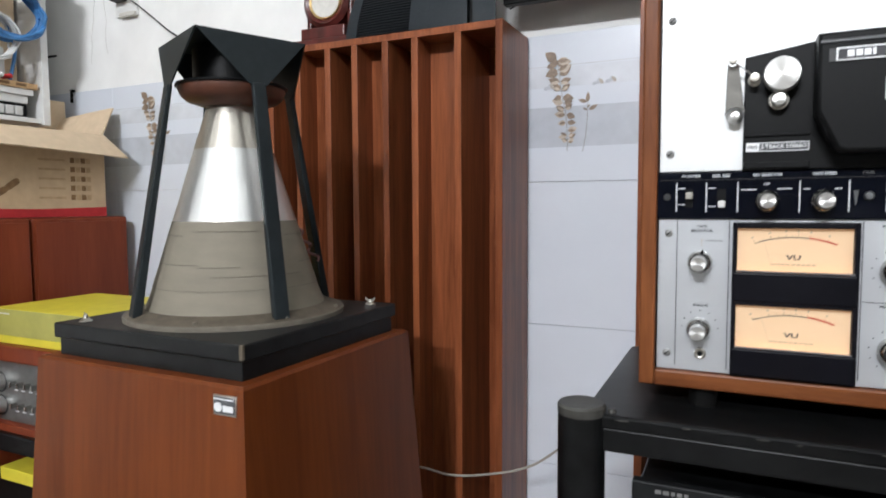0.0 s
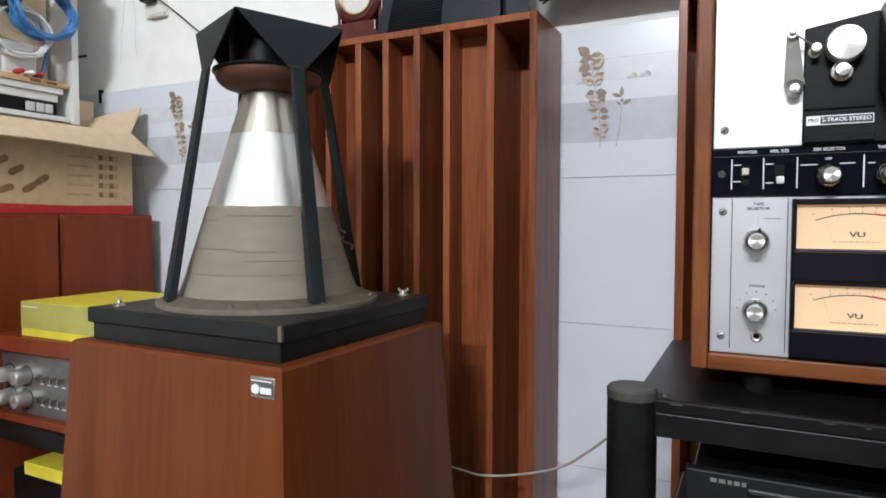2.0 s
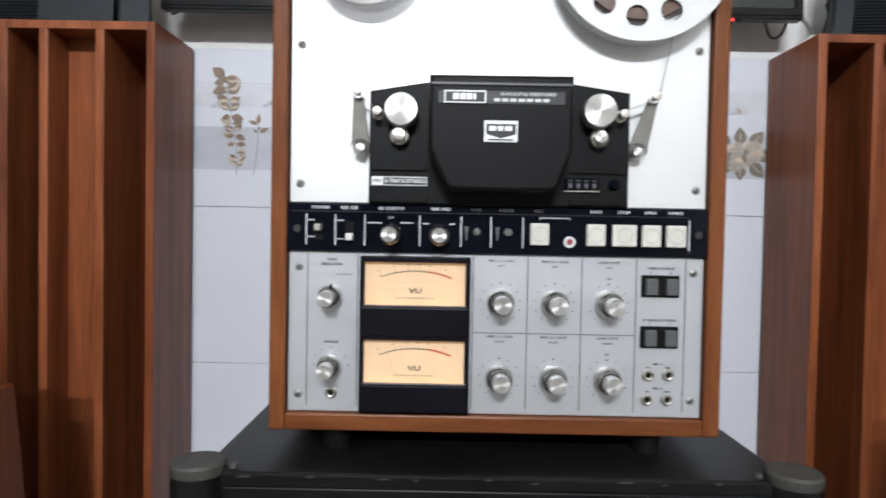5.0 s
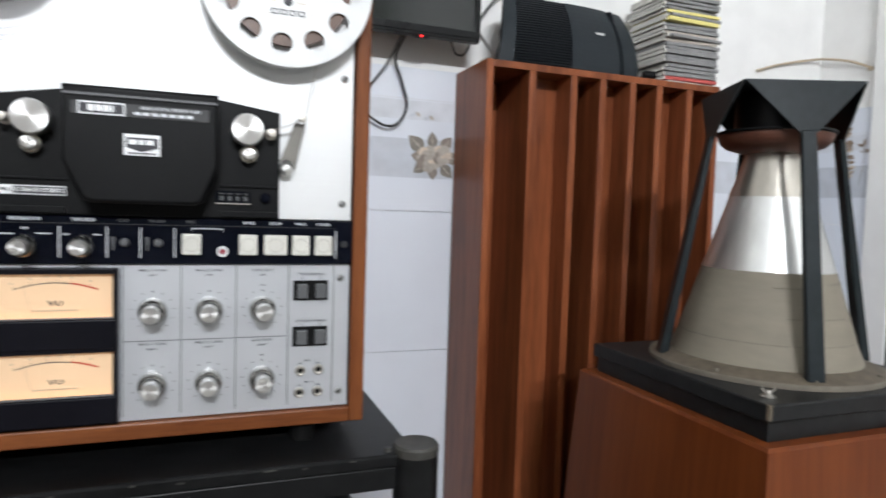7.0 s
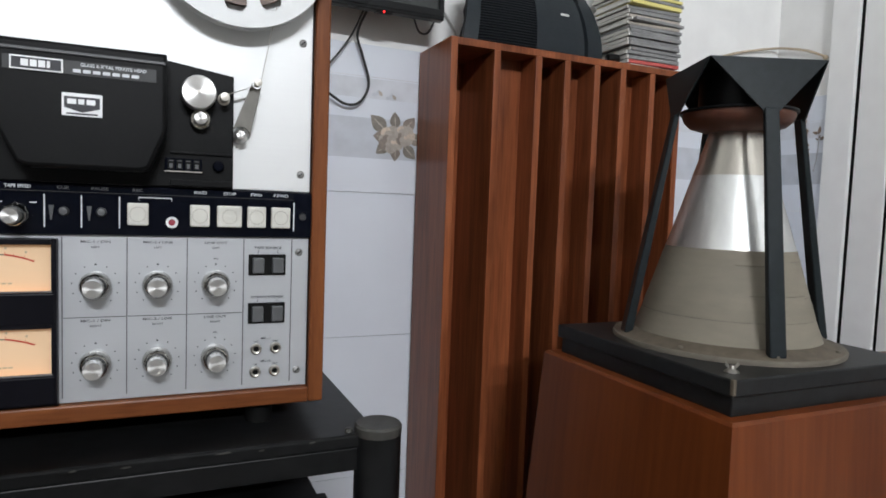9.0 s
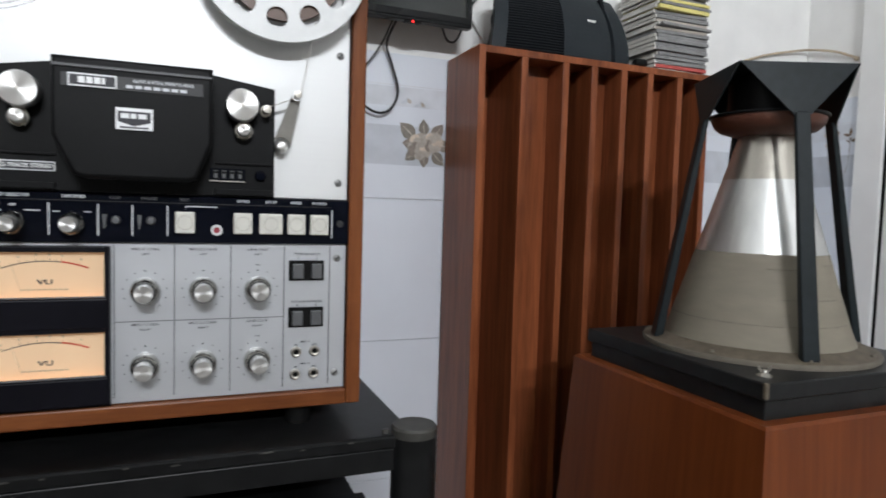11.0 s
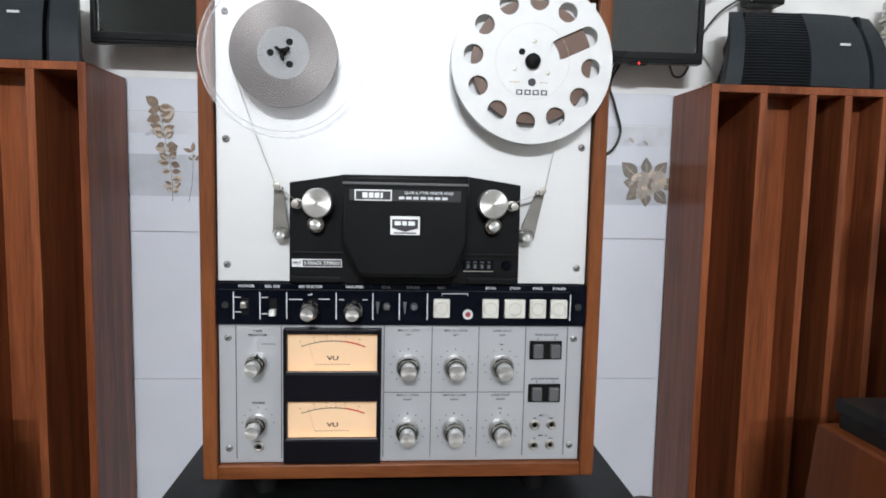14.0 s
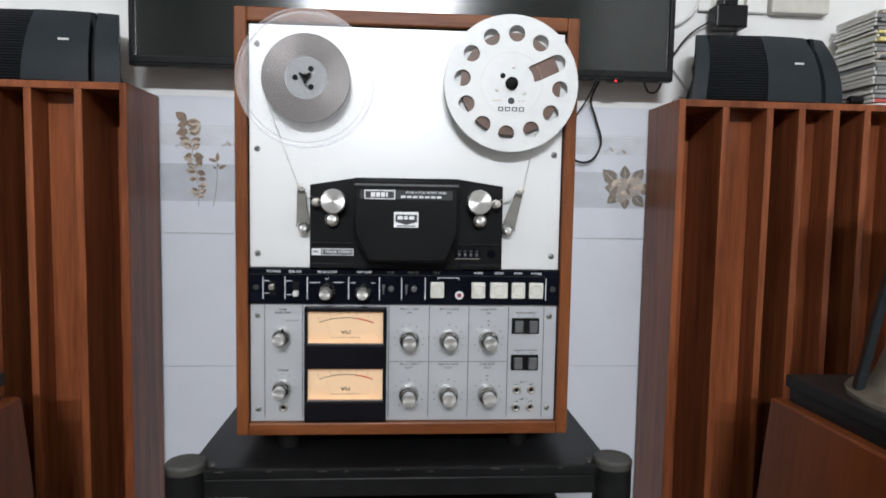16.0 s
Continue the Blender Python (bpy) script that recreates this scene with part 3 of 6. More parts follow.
def cone_speaker(cx, cy, turn, badge, swing, nuts):
    """Tapered veneered cabinet, black plinth, upside-down cone in a four-legged sheet metal cage."""
    ob = thing("cone_speaker", cx, cy, 0, "omnidirectional speaker, tapered veneer cabinet, upright metal cone under a black cage", "loudspeaker", "pair of cone speakers")
    z1, zt = 0.678, 0.7235
    square = Matrix.Translation((cx, cy, 0)) @ Matrix.Rotation(radians(swing), 4, "Z") @ Matrix.Translation((-cx, -cy, 0))
    bm = bmesh.new()
    rings = []
    for z, h in ((0.0, 0.228), (0.004, 0.230), (z1 - 0.004, 0.1925), (z1, 0.1890)):
        rings.append([bm.verts.new((cx + sx * h, cy + sy * h, z)) for sx, sy in ((-1, -1), (1, -1), (1, 1), (-1, 1))])
    bm.faces.new(rings[0][::-1]), bm.faces.new(rings[-1])
    for a, b in zip(rings, rings[1:]):
        for k in range(4):
            bm.faces.new((a[k], a[(k + 1) % 4], b[(k + 1) % 4], b[k]))
    bm.transform(square)
    cabinet = part("cabinet", bm, VENEER, ob)
    if badge:
        x, z = cx + 0.161, 0.6545
        y = cy - 0.1925 - 0.0375 * (z1 - z) / z1 - 0.0035
        logo = part("badge", prism([(-0.0175, -0.0120), (0.0175, -0.0120), (0.0175, 0.0120), (-0.0175, 0.0120)], 0.004, facing(x, y, z), bevel=0.0006), STEEL, cabinet, "small brushed metal maker's badge")
        part("badge_field", box(x - 0.0160, x + 0.0160, y - 0.0026, y - 0.0018, z - 0.0100, z + 0.0100), KEY_GREY, cabinet)
        part("badge_line", box(x - 0.0150, x + 0.0150, y - 0.0036, y - 0.0024, z + 0.0072, z + 0.0086), BADGE_WHITE, cabinet)
        part("badge_disc", prism(circle(0.0058, 20, -0.0090, -0.002), 0.0012, facing(x, y - 0.0030, z)), BADGE_WHITE, cabinet)
        part("badge_bar", box(x - 0.0015, x + 0.0140, y - 0.0036, y - 0.0024, z - 0.0065, z + 0.0005), BADGE_WHITE, cabinet)
    low_bm = box(cx - 0.1725, cx + 0.1725, cy - 0.1725, cy + 0.1725, z1 - 0.001, 0.702, 0.0015)
    low_bm.transform(square)
    part("plinth", low_bm, PLINTH, ob)
    top_bm = box(cx - 0.178, cx + 0.178, cy - 0.178, cy + 0.178, 0.702, zt, 0.0028, 3)
    top_bm.transform(square)
    part("plinth_top", top_bm, PLINTH, ob, "worn black top board with chipped corners")
    worn = math.copysign(0.1755, -cx)
    chip = box(cx + worn - 0.0028, cx + worn + 0.0028, cy - 0.1783, cy - 0.1727, 0.7045, zt + 0.0004, 0.0012)
    chip.transform(square)
    part("worn_corner", chip, FLANGE, ob, "bare chipped corner of the board")
    flange = part("flange", lathe([(0.127, zt + 0.0165), (0.140, zt + 0.0150), (0.150, zt + 0.0105), (0.157, zt + 0.0085), (0.1595, zt + 0.0072), (0.12, zt + 0.006)], (cx, cy, 0), "z", 72), FLANGE, ob, "dusty brown mounting flange", True)
    part("flange_rim", lathe([(0.1580, zt + 0.0076), (0.1612, zt + 0.0070), (0.1622, zt + 0.0045), (0.1615, zt - 0.001), (0.12, zt - 0.001)], (cx, cy, 0), "z", 72), SEAM, flange, "dark brown rubber edge", True)
    for k in range(8):
        part("bolt", lathe([(0, 0.0035), (0.0028, 0.003), (0.0035, 0)], ring_point(cx, cy, 0.1525, 22 + 45 * k, zt + 0.0095), "z", 8), SEAM, flange)
    # the cone, in its three bands
    c = lambda z: 0.0366 + 0.307 * (1.040 - z)
    part("paper_cone", lathe([(c(0.866) + 0.0006, 0.866), (c(0.85) + 0.0006, 0.85), (c(0.80) + 0.0006, 0.80), (c(0.775) + 0.001, 0.775), (c(0.772) + 0.0004, 0.772), (c(0.757) + 0.001, 0.757), (0.132, 0.738)], (cx, cy, 0), "z", 72), PAPER_CONE, ob, "grey-olive paper lower cone with fine seams", True)
    for z, a0, a1 in ((0.771, 0, 360), (0.852, -150, -95), (0.846, -70, -30), (0.846, 160, 200), (0.803, -140, -110), (0.806, -60, -20), (0.790, -130, -60), (0.851, -40, 10), (0.806, 170, 220)):
        pts = [ring_point(cx, cy, c(z) + 0.0012, a0 + (a1 - a0) * k / 24 + turn, z) for k in range(25)]
        part("seam", tube(pts, 0.0004, 4, 1), SEAM, ob)
    part("aluminium_cone", lathe([(c(0.972), 0.972), (c(0.93), 0.93), (c(0.89), 0.89), (c(0.866), 0.866)], (cx, cy, 0), "z", 72), FOIL, ob, "bright aluminium middle cone, slightly creased", True)
    part("upper_cone", lathe([(c(1.046), 1.046), (c(1.00), 1.00), (c(0.972) + 0.0005, 0.972)], (cx, cy, 0), "z", 72), FOIL_DARK, ob, "dull metal top cone", True)
    part("basket", lathe([(0.0, 1.036), (0.040, 1.036), (0.050, 1.039), (0.066, 1.044), (0.074, 1.051), (0.0775, 1.059), (0.0775, 1.0635), (0.0, 1.0635)], (cx, cy, 0), "z", 56), BASKET, ob, "red-brown driver basket", True)
    part("basket_rim", lathe([(0.0, 1.0635), (0.0805, 1.0635), (0.0815, 1.0650), (0.0805, 1.0675), (0.0, 1.0685)], (cx, cy, 0), "z", 56), BLACK_PLATE, ob, "thin dark rim", True)
    part("magnet", lathe([(0.0, 1.122), (0.052, 1.122), (0.056, 1.118), (0.056, 1.068), (0, 1.068)], (cx, cy, 0), "z", 40), BLACK_PLATE, ob, "", True)
    # the cage: square lid turned over the cabinet, a pointed flap on each side, a leg under each flap
    zl, rc = 1.1285, 0.1140
    corners = [ring_point(cx, cy, rc, turn + 45 + 90 * k, zl) for k in range(4)]
    bm = bmesh.new()
    top = [bm.verts.new(p) for p in corners]
    low = [bm.verts.new(p - Vector((0, 0, 0.0022))) for p in corners]
    bm.faces.new(top), bm.faces.new(low[::-1])
    for k in range(4):
        bm.faces.new((low[k], low[(k + 1) % 4], top[(k + 1) % 4], top[k]))
    lid = part("cage_lid", bm, CAGE, ob)
    for k in range(4):
        ang = turn + 90 * (k + 1)
        a, b = corners[k], corners[(k + 1) % 4]
        tip = ring_point(cx, cy, 0.0955, ang, 1.0500)
        side = (b - a).normalized() * 0.0055
        out = Vector((math.cos(radians(ang)), math.sin(radians(ang)), 0.12)) * 0.0022
        bm = bmesh.new()
        vs = [a, b, tip + side, tip - side]
        front = [bm.verts.new(p + out * 0.5) for p in vs]
        back = [bm.verts.new(p - out * 0.5) for p in vs]
        bm.faces.new(front), bm.faces.new(back[::-1])
        for i in range(4):
            bm.faces.new((front[i], back[i], back[(i + 1) % 4], front[(i + 1) % 4]))
        bmesh.ops.recalc_face_normals(bm, faces=bm.faces[:])
        part("cage_flap", bm, CAGE, ob)
        foot = ring_point(cx, cy, 0.1485, ang, zt + 0.0095)
        head = ring_point(cx, cy, 0.0935, ang, 1.060)
        wide, thick = (b - a).normalized() * 0.0112, Vector((math.cos(radians(ang)), math.sin(radians(ang)), 0)) * 0.0065
        bm = bmesh.new()
        r0 = [bm.verts.new(foot + wide * s + thick * t) for s, t in ((-1, 1), (1, 1), (1, -1), (-1, -1))]
        r1 = [bm.verts.new(head + wide * s * 0.9 + thick * t * 0.6) for s, t in ((-1, 1), (1, 1), (1, -1), (-1, -1))]
        bm.faces.new(r0[::-1]), bm.faces.new(r1)
        for i in range(4):
            bm.faces.new((r0[i], r0[(i + 1) % 4], r1[(i + 1) % 4], r1[i]))
        bmesh.ops.recalc_face_normals(bm, faces=bm.faces[:])
        bmesh.ops.bevel(bm, geom=bm.edges[:], offset=0.0022, segments=2, affect="EDGES", profile=0.5)
        part("cage_leg", bm, CAGE, ob)
    for sx, sy in nuts:
        px, py = cx + sx * 0.148, cy + sy * 0.148
        nut = part("wing_nut", lathe([(0.0, 0.009), (0.003, 0.0085), (0.004, 0.0045), (0.009, 0.0012), (0.009, 0)], (px, py, zt), "z", 14), STEEL, ob, "steel wing nut", True)
        for s in (-1, 1):
            part("wing", prism([(0, 0), (s * 0.0035, 0), (s * 0.009, 0.006), (s * 0.007, 0.009), (s * 0.003, 0.004)], 0.0018, facing(px, py, zt + 0.0035, 25 * sx)), STEEL, nut)
    return ob


cone_speaker(-0.834, 0.771, 65.0, True, -1.3, ((-1, -1), (1, 1)))
cone_speaker(0.846, 0.747, 67.2, False, 0.0, ((-1, -1), (1, 1)))

# ---- equipment stand ----
stand = thing("equipment_stand", 0, 0.86, 0, "worn black equipment stand with round posts and thick shelves", "hi-fi stand")
for x, y in ((-0.284, 0.700), (0.283, 0.700)):
    post = part("post", lathe([(0, 0), (0.0245, 0), (0.0255, 0.001), (0.0255, 0.664), (0, 0.664)], (x, y, 0), "z", 40), BLACK_STAND, stand, "", True)
    part("post_cap", lathe([(0.0255, 0.661), (0.0260, 0.663), (0.0260, 0.670), (0.0240, 0.6725), (0.0190, 0.6718), (0, 0.6712)], (x, y, 0), "z", 40), CAP_GREY, post, "scuffed grey end cap", True)
    part("cap_screw", lathe([(0, 0.6685), (0.004, 0.668), (0.0052, 0.663)], (x + (0.032 if x < 0 else -0.032), y + 0.004, 0), "z", 10), CAP_GREY, post)
for x in (-0.20, 0.20):
    part("back_post", lathe([(0, 0), (0.0255, 0), (0.0255, 0.648), (0, 0.648)], (x, 1.02, 0), "z", 32), BLACK_STAND, stand, "", True)
part("top_shelf", box(-0.282, 0.282, 0.692, 1.045, 0.649, 0.664, 0.003, 3), BLACK_STAND, stand, "black lacquered top shelf with scuffs")
rng = random.Random(21)
for k in range(9):
    x = -0.235 + 0.055 * k + rng.uniform(-0.018, 0.018)
    w = rng.uniform(0.006, 0.020)
    part("scuff", prism([(0, 0), (w * 0.4, -0.0009), (w, -0.0002), (w * 0.8, 0.0012), (w * 0.3, 0.0008)], 0.0006, facing(x, 0.6919, 0.6600 + rng.uniform(-0.002, 0.001))), CAP_GREY, stand, "rubbed patch on the shelf edge")
part("front_rail", box(-0.262, 0.262, 0.6945, 0.712, 0.6235, 0.6488, 0.0015), BLACK_STAND, stand)
part("back_rail", box(-0.178, 0.178, 1.01, 1.028, 0.625, 0.6488, 0.0025), BLACK_STAND, stand)
for z in (0.445, 0.120):
    part("shelf", box(-0.262, 0.262, 0.694, 1.03, z, z + 0.022, 0.003), BLACK_STAND, stand)

player = thing("disc_player", 0, 0.71, 0.467, "black component player on the stand's middle shelf", "hi-fi component")
part("case", box(-0.225, 0.225, 0.722, 1.0, 0.477, 0.586, 0.002), BLACK_STAND, player)
face = part("face", box(-0.231, 0.231, 0.708, 0.722, 0.477, 0.592, 0.002), PLAYER_FACE, player, "dark grey front panel")
for a, b in ((-0.207, -0.201), (-0.199, -0.193), (-0.191, -0.187), (-0.185, -0.180), (-0.178, -0.174)):
    part("maker_mark", box(a, b, 0.7072, 0.708, 0.5815, 0.5855), SCREW_GREY, player, "small pale maker's mark")
part("drawer", box(-0.172, 0.02, 0.705, 0.709, 0.555, 0.578, 0.0015), BLACK_PLATE, player)
part("trim_line", box(-0.172, 0.20, 0.7045, 0.7075, 0.5785, 0.5805, 0.0005), KEY_GREY, player)
part("display", box(0.04, 0.20, 0.7055, 0.709, 0.545, 0.575, 0.001), TV_GLASS, player)
for k in range(4):
    part("button", box(-0.205, -0.185, 0.705, 0.709, 0.560 - 0.011 * k, 0.567 - 0.011 * k, 0.001), BLACK_PLATE, player)
for x in (-0.18, 0.18):
    for y in (0.75, 0.96):
        part("foot", lathe([(0, 0), (0.016, 0), (0.018, 0.010), (0, 0.010)], (x, y, 0.467), "z", 20), RUBBER, player)

# ---- reel-to-reel tape deck ----
deck = thing("tape_deck", 0, 0.745, 0.664, "reel-to-reel tape deck, silver panels in a walnut case", "tape deck")
PY = 0.752
X0, X1, Z0, Z1 = -0.2310, 0.2310, 0.688, 1.266
part("case_side", box(X0, X0 + 0.0165, 0.745, 1.0, Z0, Z1, 0.0025, 3), WALNUT_UP, deck, "walnut side board")
part("case_side", box(X1 - 0.0165, X1, 0.745, 1.0, Z0, Z1, 0.0025, 3), WALNUT_UP, deck, "walnut side board")
part("case_top", box(X0 + 0.0165, X1 - 0.0165, 0.7454, 1.0, Z1 - 0.0185, Z1, 0.002), WALNUT, deck, "walnut top board")
part("case_bottom", box(X0 + 0.0165, X1 - 0.0165, 0.7454, 1.0, Z0, Z0 + 0.0175, 0.002), WALNUT, deck, "walnut bottom board")
part("back_panel", box(X0 + 0.0165, X1 - 0.0165, 0.985, 0.995, Z0 + 0.0175, Z1 - 0.0185), BLACK_PLATE, deck)
part("inner_lip", box(X0 + 0.0165, X1 - 0.0165, PY + 0.004, PY + 0.012, Z0 + 0.0175, Z1 - 0.0185), BLACK_PLATE, deck)
for x in (-0.165, 0.165):
    for y in (0.775, 0.965):
        part("foot", lathe([(0, 0.664), (0.014, 0.664), (0.016, 0.688), (0, 0.688)], (x, y, 0), "z", 20), RUBBER, deck, "", True)
upper = part("reel_panel", box(-0.2128, 0.2128, PY, PY + 0.003, 0.9215, 1.2455, 0.0008), ALU_PANEL, deck, "satin aluminium upper panel")
lower = part("control_panel", box(-0.2128, 0.2128, PY, PY + 0.003, 0.7062, 0.8715, 0.0008), ALU_GREY, deck, "brushed aluminium lower panel")
strip = part("key_strip", box(-0.2140, 0.2140, PY - 0.005, PY + 0.003, 0.8718, 0.9205, 0.001), BLACK_GLOSS, deck, "glossy black strip of switches and keys")


def screw(x, z, parent, r=0.0042):
    s = part("screw", lathe([(0, 0.0022), (r * 0.6, 0.002), (r, 0.0008), (r, 0)], (x, PY, z), "-y", 16), SCREW_GREY, parent, "", True)
    part("screw_slot", prism(capsule(-r * 0.55, 0, r * 0.55, 0, 0.0006, 3), 0.0006, facing(x, PY - 0.0022, z) @ Matrix.Rotation(radians(40), 4, "Z")), RUBBER, s)


for s in (-1, 1):
    for z in (1.2195, 1.0815, 0.9405):
        screw(s * 0.2022, z, upper)
    for z in (0.8555, 0.7240):
        screw(s * 0.2022, z, lower)

# black plate with the head cover
plate = part("head_plate", prism([(-0.1315, 0.9212), (0.1312, 0.9212), (0.1308, 1.0365), (0.068, 1.0455), (-0.071, 1.0445), (-0.1312, 1.0345)], 0.008, facing(0, PY - 0.004, 0), bevel=0.0012), BLACK_PLATE, deck, "black painted head plate")
cover = part("head_cover", prism([(-0.0705, 0.972), (-0.0705, 1.0440), (0.0675, 1.0445), (0.0675, 0.972), (0.0535, 0.9365), (0.045, 0.9335), (-0.045, 0.9335), (-0.0535, 0.9365)], 0.034, facing(0, 0.7265, 0), bevel=0.004), BLACK_PLATE, deck, "matt black head cover")
part("cover_ridge", box(-0.0695, 0.0665, 0.7075, 0.7105, 1.0335, 1.0365, 0.0008), KEY_GREY, cover)
part("label_strip", box(-0.062, 0.0585, 0.7088, 0.7098, 1.0165, 1.0285), BADGE_DARK, cover, "dark grey label strip")
part("maker_plate", box(-0.0565, -0.0165, 0.7074, 0.7090, 1.0165, 1.0285, 0.0004), BADGE_WHITE, cover, "black and white maker's plate")
part("maker_plate_field", box(-0.0550, -0.0180, 0.7068, 0.7075, 1.0180, 1.0270), INK, cover)
for a, b in ((-0.0480, -0.0425), (-0.0412, -0.0362), (-0.0350, -0.0298), (-0.0286, -0.0262)):
    part("maker_mark", box(a, b, 0.7062, 0.7069, 1.0196, 1.0254), BADGE_WHITE, cover)
letters("GLASS & X'TAL FERRITE HEAD", 0.0235, 0.7084, 1.0256, 0.0040, WHITE_INK, cover)
for k in range(7):
    part("model_mark", box(-0.0090 + 0.0078 * k, -0.0030 + 0.0078 * k, 0.7082, 0.7089, 1.0186, 1.0215), WHITE_INK, cover)
badge = part("cover_badge", box(-0.0178, 0.0142, 0.7076, 0.7098, 0.9800, 1.0003, 0.0004), BADGE_WHITE, cover, "white square badge with a dark emblem")
part("badge_emblem", prism([(-0.0140, -0.0045), (0.0, -0.0085), (0.0140, -0.0045), (0.0140, 0.0050), (-0.0140, 0.0050)], 0.0006, facing(-0.0018, 0.7073, 0.9920)), INK, cover)
for a, b in ((-0.0115, -0.0045), (-0.0030, 0.0018), (0.0035, 0.0105)):
    part("badge_mark", box(-0.0018 + a, -0.0018 + b, 0.7064, 0.7071, 0.9905, 0.9950), BADGE_WHITE, cover)
part("badge_line", box(-0.0140, 0.0104, 0.7072, 0.7077, 0.9815, 0.9828), INK, cover)
for s, a, b in ((-1, -0.130, -0.072), (1, 0.071, 0.1295)):
    part("plate_ridge", box(a, b, PY - 0.0105, PY - 0.007, 0.9545, 0.9570, 0.0008), BLACK_PLATE, plate)
    part("plate_ledge", box(a, b, PY - 0.013, PY - 0.007, 0.9225, 0.9290, 0.001), BLACK_PLATE, plate)
part("track_label", box(-0.1285, -0.0725, PY - 0.0092, PY - 0.0078, 0.9395, 0.9485, 0.0003), BADGE_WHITE, plate, "small white track label")
part("track_label_field", box(-0.1165, -0.0735, PY - 0.0096, PY - 0.0091, 0.9405, 0.9475), INK, plate)
letters("2-TRACK STEREO", -0.0950, PY - 0.0099, 0.9440, 0.0052, BADGE_WHITE, plate)
letters("PRO", -0.1226, PY - 0.0096, 0.9440, 0.0046, INK, plate)
counter = part("counter", box(0.066, 0.101, PY - 0.0105, PY - 0.0078, 0.9370, 0.9500, 0.0005), BLACK_GLOSS, plate, "four-digit tape counter")
for k in range(4):
    wheel = part("counter_wheel", box(0.0690 + 0.0080 * k, 0.0748 + 0.0080 * k, PY - 0.0113, PY - 0.0104, 0.9392, 0.9486), BLACK_PLATE, counter)
    part("digit_bar", box(0.0704 + 0.0080 * k, 0.0734 + 0.0080 * k, PY - 0.0117, PY - 0.0112, 0.9402, 0.9446), KEY_GREY, counter)
    part("digit_bar", box(0.0700 + 0.0080 * k, 0.0738 + 0.0080 * k, PY - 0.0117, PY - 0.0112, 0.9470, 0.9478), KEY_GREY, counter)
part("counter_lip", box(0.066, 0.101, PY - 0.0112, PY - 0.0104, 0.9364, 0.9374), STEEL, counter)
part("reset_button", lathe([(0, 0.006), (0.0045, 0.0055), (0.0055, 0.004), (0.0058, 0)], (0.1165, PY - 0.008, 0.9440), "-y", 20), BLACK_GLOSS, plate, "", True)

for x, z, r in ((-0.0985, 1.0125, 0.0165), (0.0965, 1.0145, 0.0165)):
    cap = part("roller_cap", lathe([(0, 0.0225), (r * 0.93, 0.0222), (r, 0.0205), (r, 0.004), (r * 0.9, 0.0), (0, 0)], (x, PY - 0.008, z), "-y", 40), ALU_BRIGHT, deck, "turned aluminium roller cap", True)
    part("cap_centre", lathe([(0, 0.02275), (0.0016, 0.02265), (0.0019, 0.0222)], (x, PY - 0.008, z), "-y", 14), STEEL, cap, "", True)
for x, z in ((-0.1005, 0.9885), (0.0985, 0.9895)):
    wheel = part("tape_guide", lathe([(0, 0.010), (0.0088, 0.010), (0.0096, 0.009), (0.0096, 0), (0, 0)], (x, PY - 0.008, z), "-y", 28), KNOB_STEEL, deck, "", True)
    part("guide_pin", lathe([(0, 0.019), (0.0058, 0.0185), (0.0065, 0.017), (0.0065, 0.010)], (x, PY - 0.008, z), "-y", 20), ALU_BRIGHT, wheel, "", True)
for x, z in ((-0.1225, 1.0110), (0.1210, 1.0125)):
    part("tape_post", lathe([(0, 0.020), (0.0042, 0.0195), (0.0046, 0.018), (0.0036, 0.015), (0.0040, 0.003), (0.0060, 0.002), (0.0060, 0)], (x, PY - 0.008, z), "-y", 20), STEEL, deck, "", True)

for bx, bz, tx, tz in ((-0.1395, 0.9755, -0.1425, 1.0305), (0.1375, 0.9765, 0.1530, 1.0305)):
    d = Vector((tx - bx, tz - bz))
    n = Vector((-d.y, d.x)).normalized()
    out = []
    a0 = math.atan2(-n.y, -n.x)
    for k in range(11):
        a = a0 + math.pi * k / 10
        out.append((bx + 0.0092 * math.cos(a), bz + 0.0092 * math.sin(a)))
    for k in range(9):
        a = a0 + math.pi + math.pi * k / 8
        out.append((tx + 0.0048 * math.cos(a), tz + 0.0048 * math.sin(a)))
    arm = part("tension_arm", prism(out, 0.0035, facing(0, PY - 0.012, 0), bevel=0.0006), ARM_GREY, deck, "grey metal tape tension arm")
    part("arm_pivot", lathe([(0, 0.019), (0.0042, 0.0185), (0.0058, 0.016), (0.0070, 0.014), (0.0070, 0)], (bx, PY, bz), "-y", 24), ALU_BRIGHT, arm, "", True)
    part("arm_roller", lathe([(0, 0.026), (0.0038, 0.0255), (0.0040, 0.024), (0.0032, 0.022), (0.0032, 0.013)], (tx, PY, tz), "-y", 20), STEEL, arm, "", True)


def line(x0, x1, z0, z1, y, material, parent, name="printed_line"):
    part(name, box(x0, x1, y - 0.0004, y, z0, z1), material, parent)


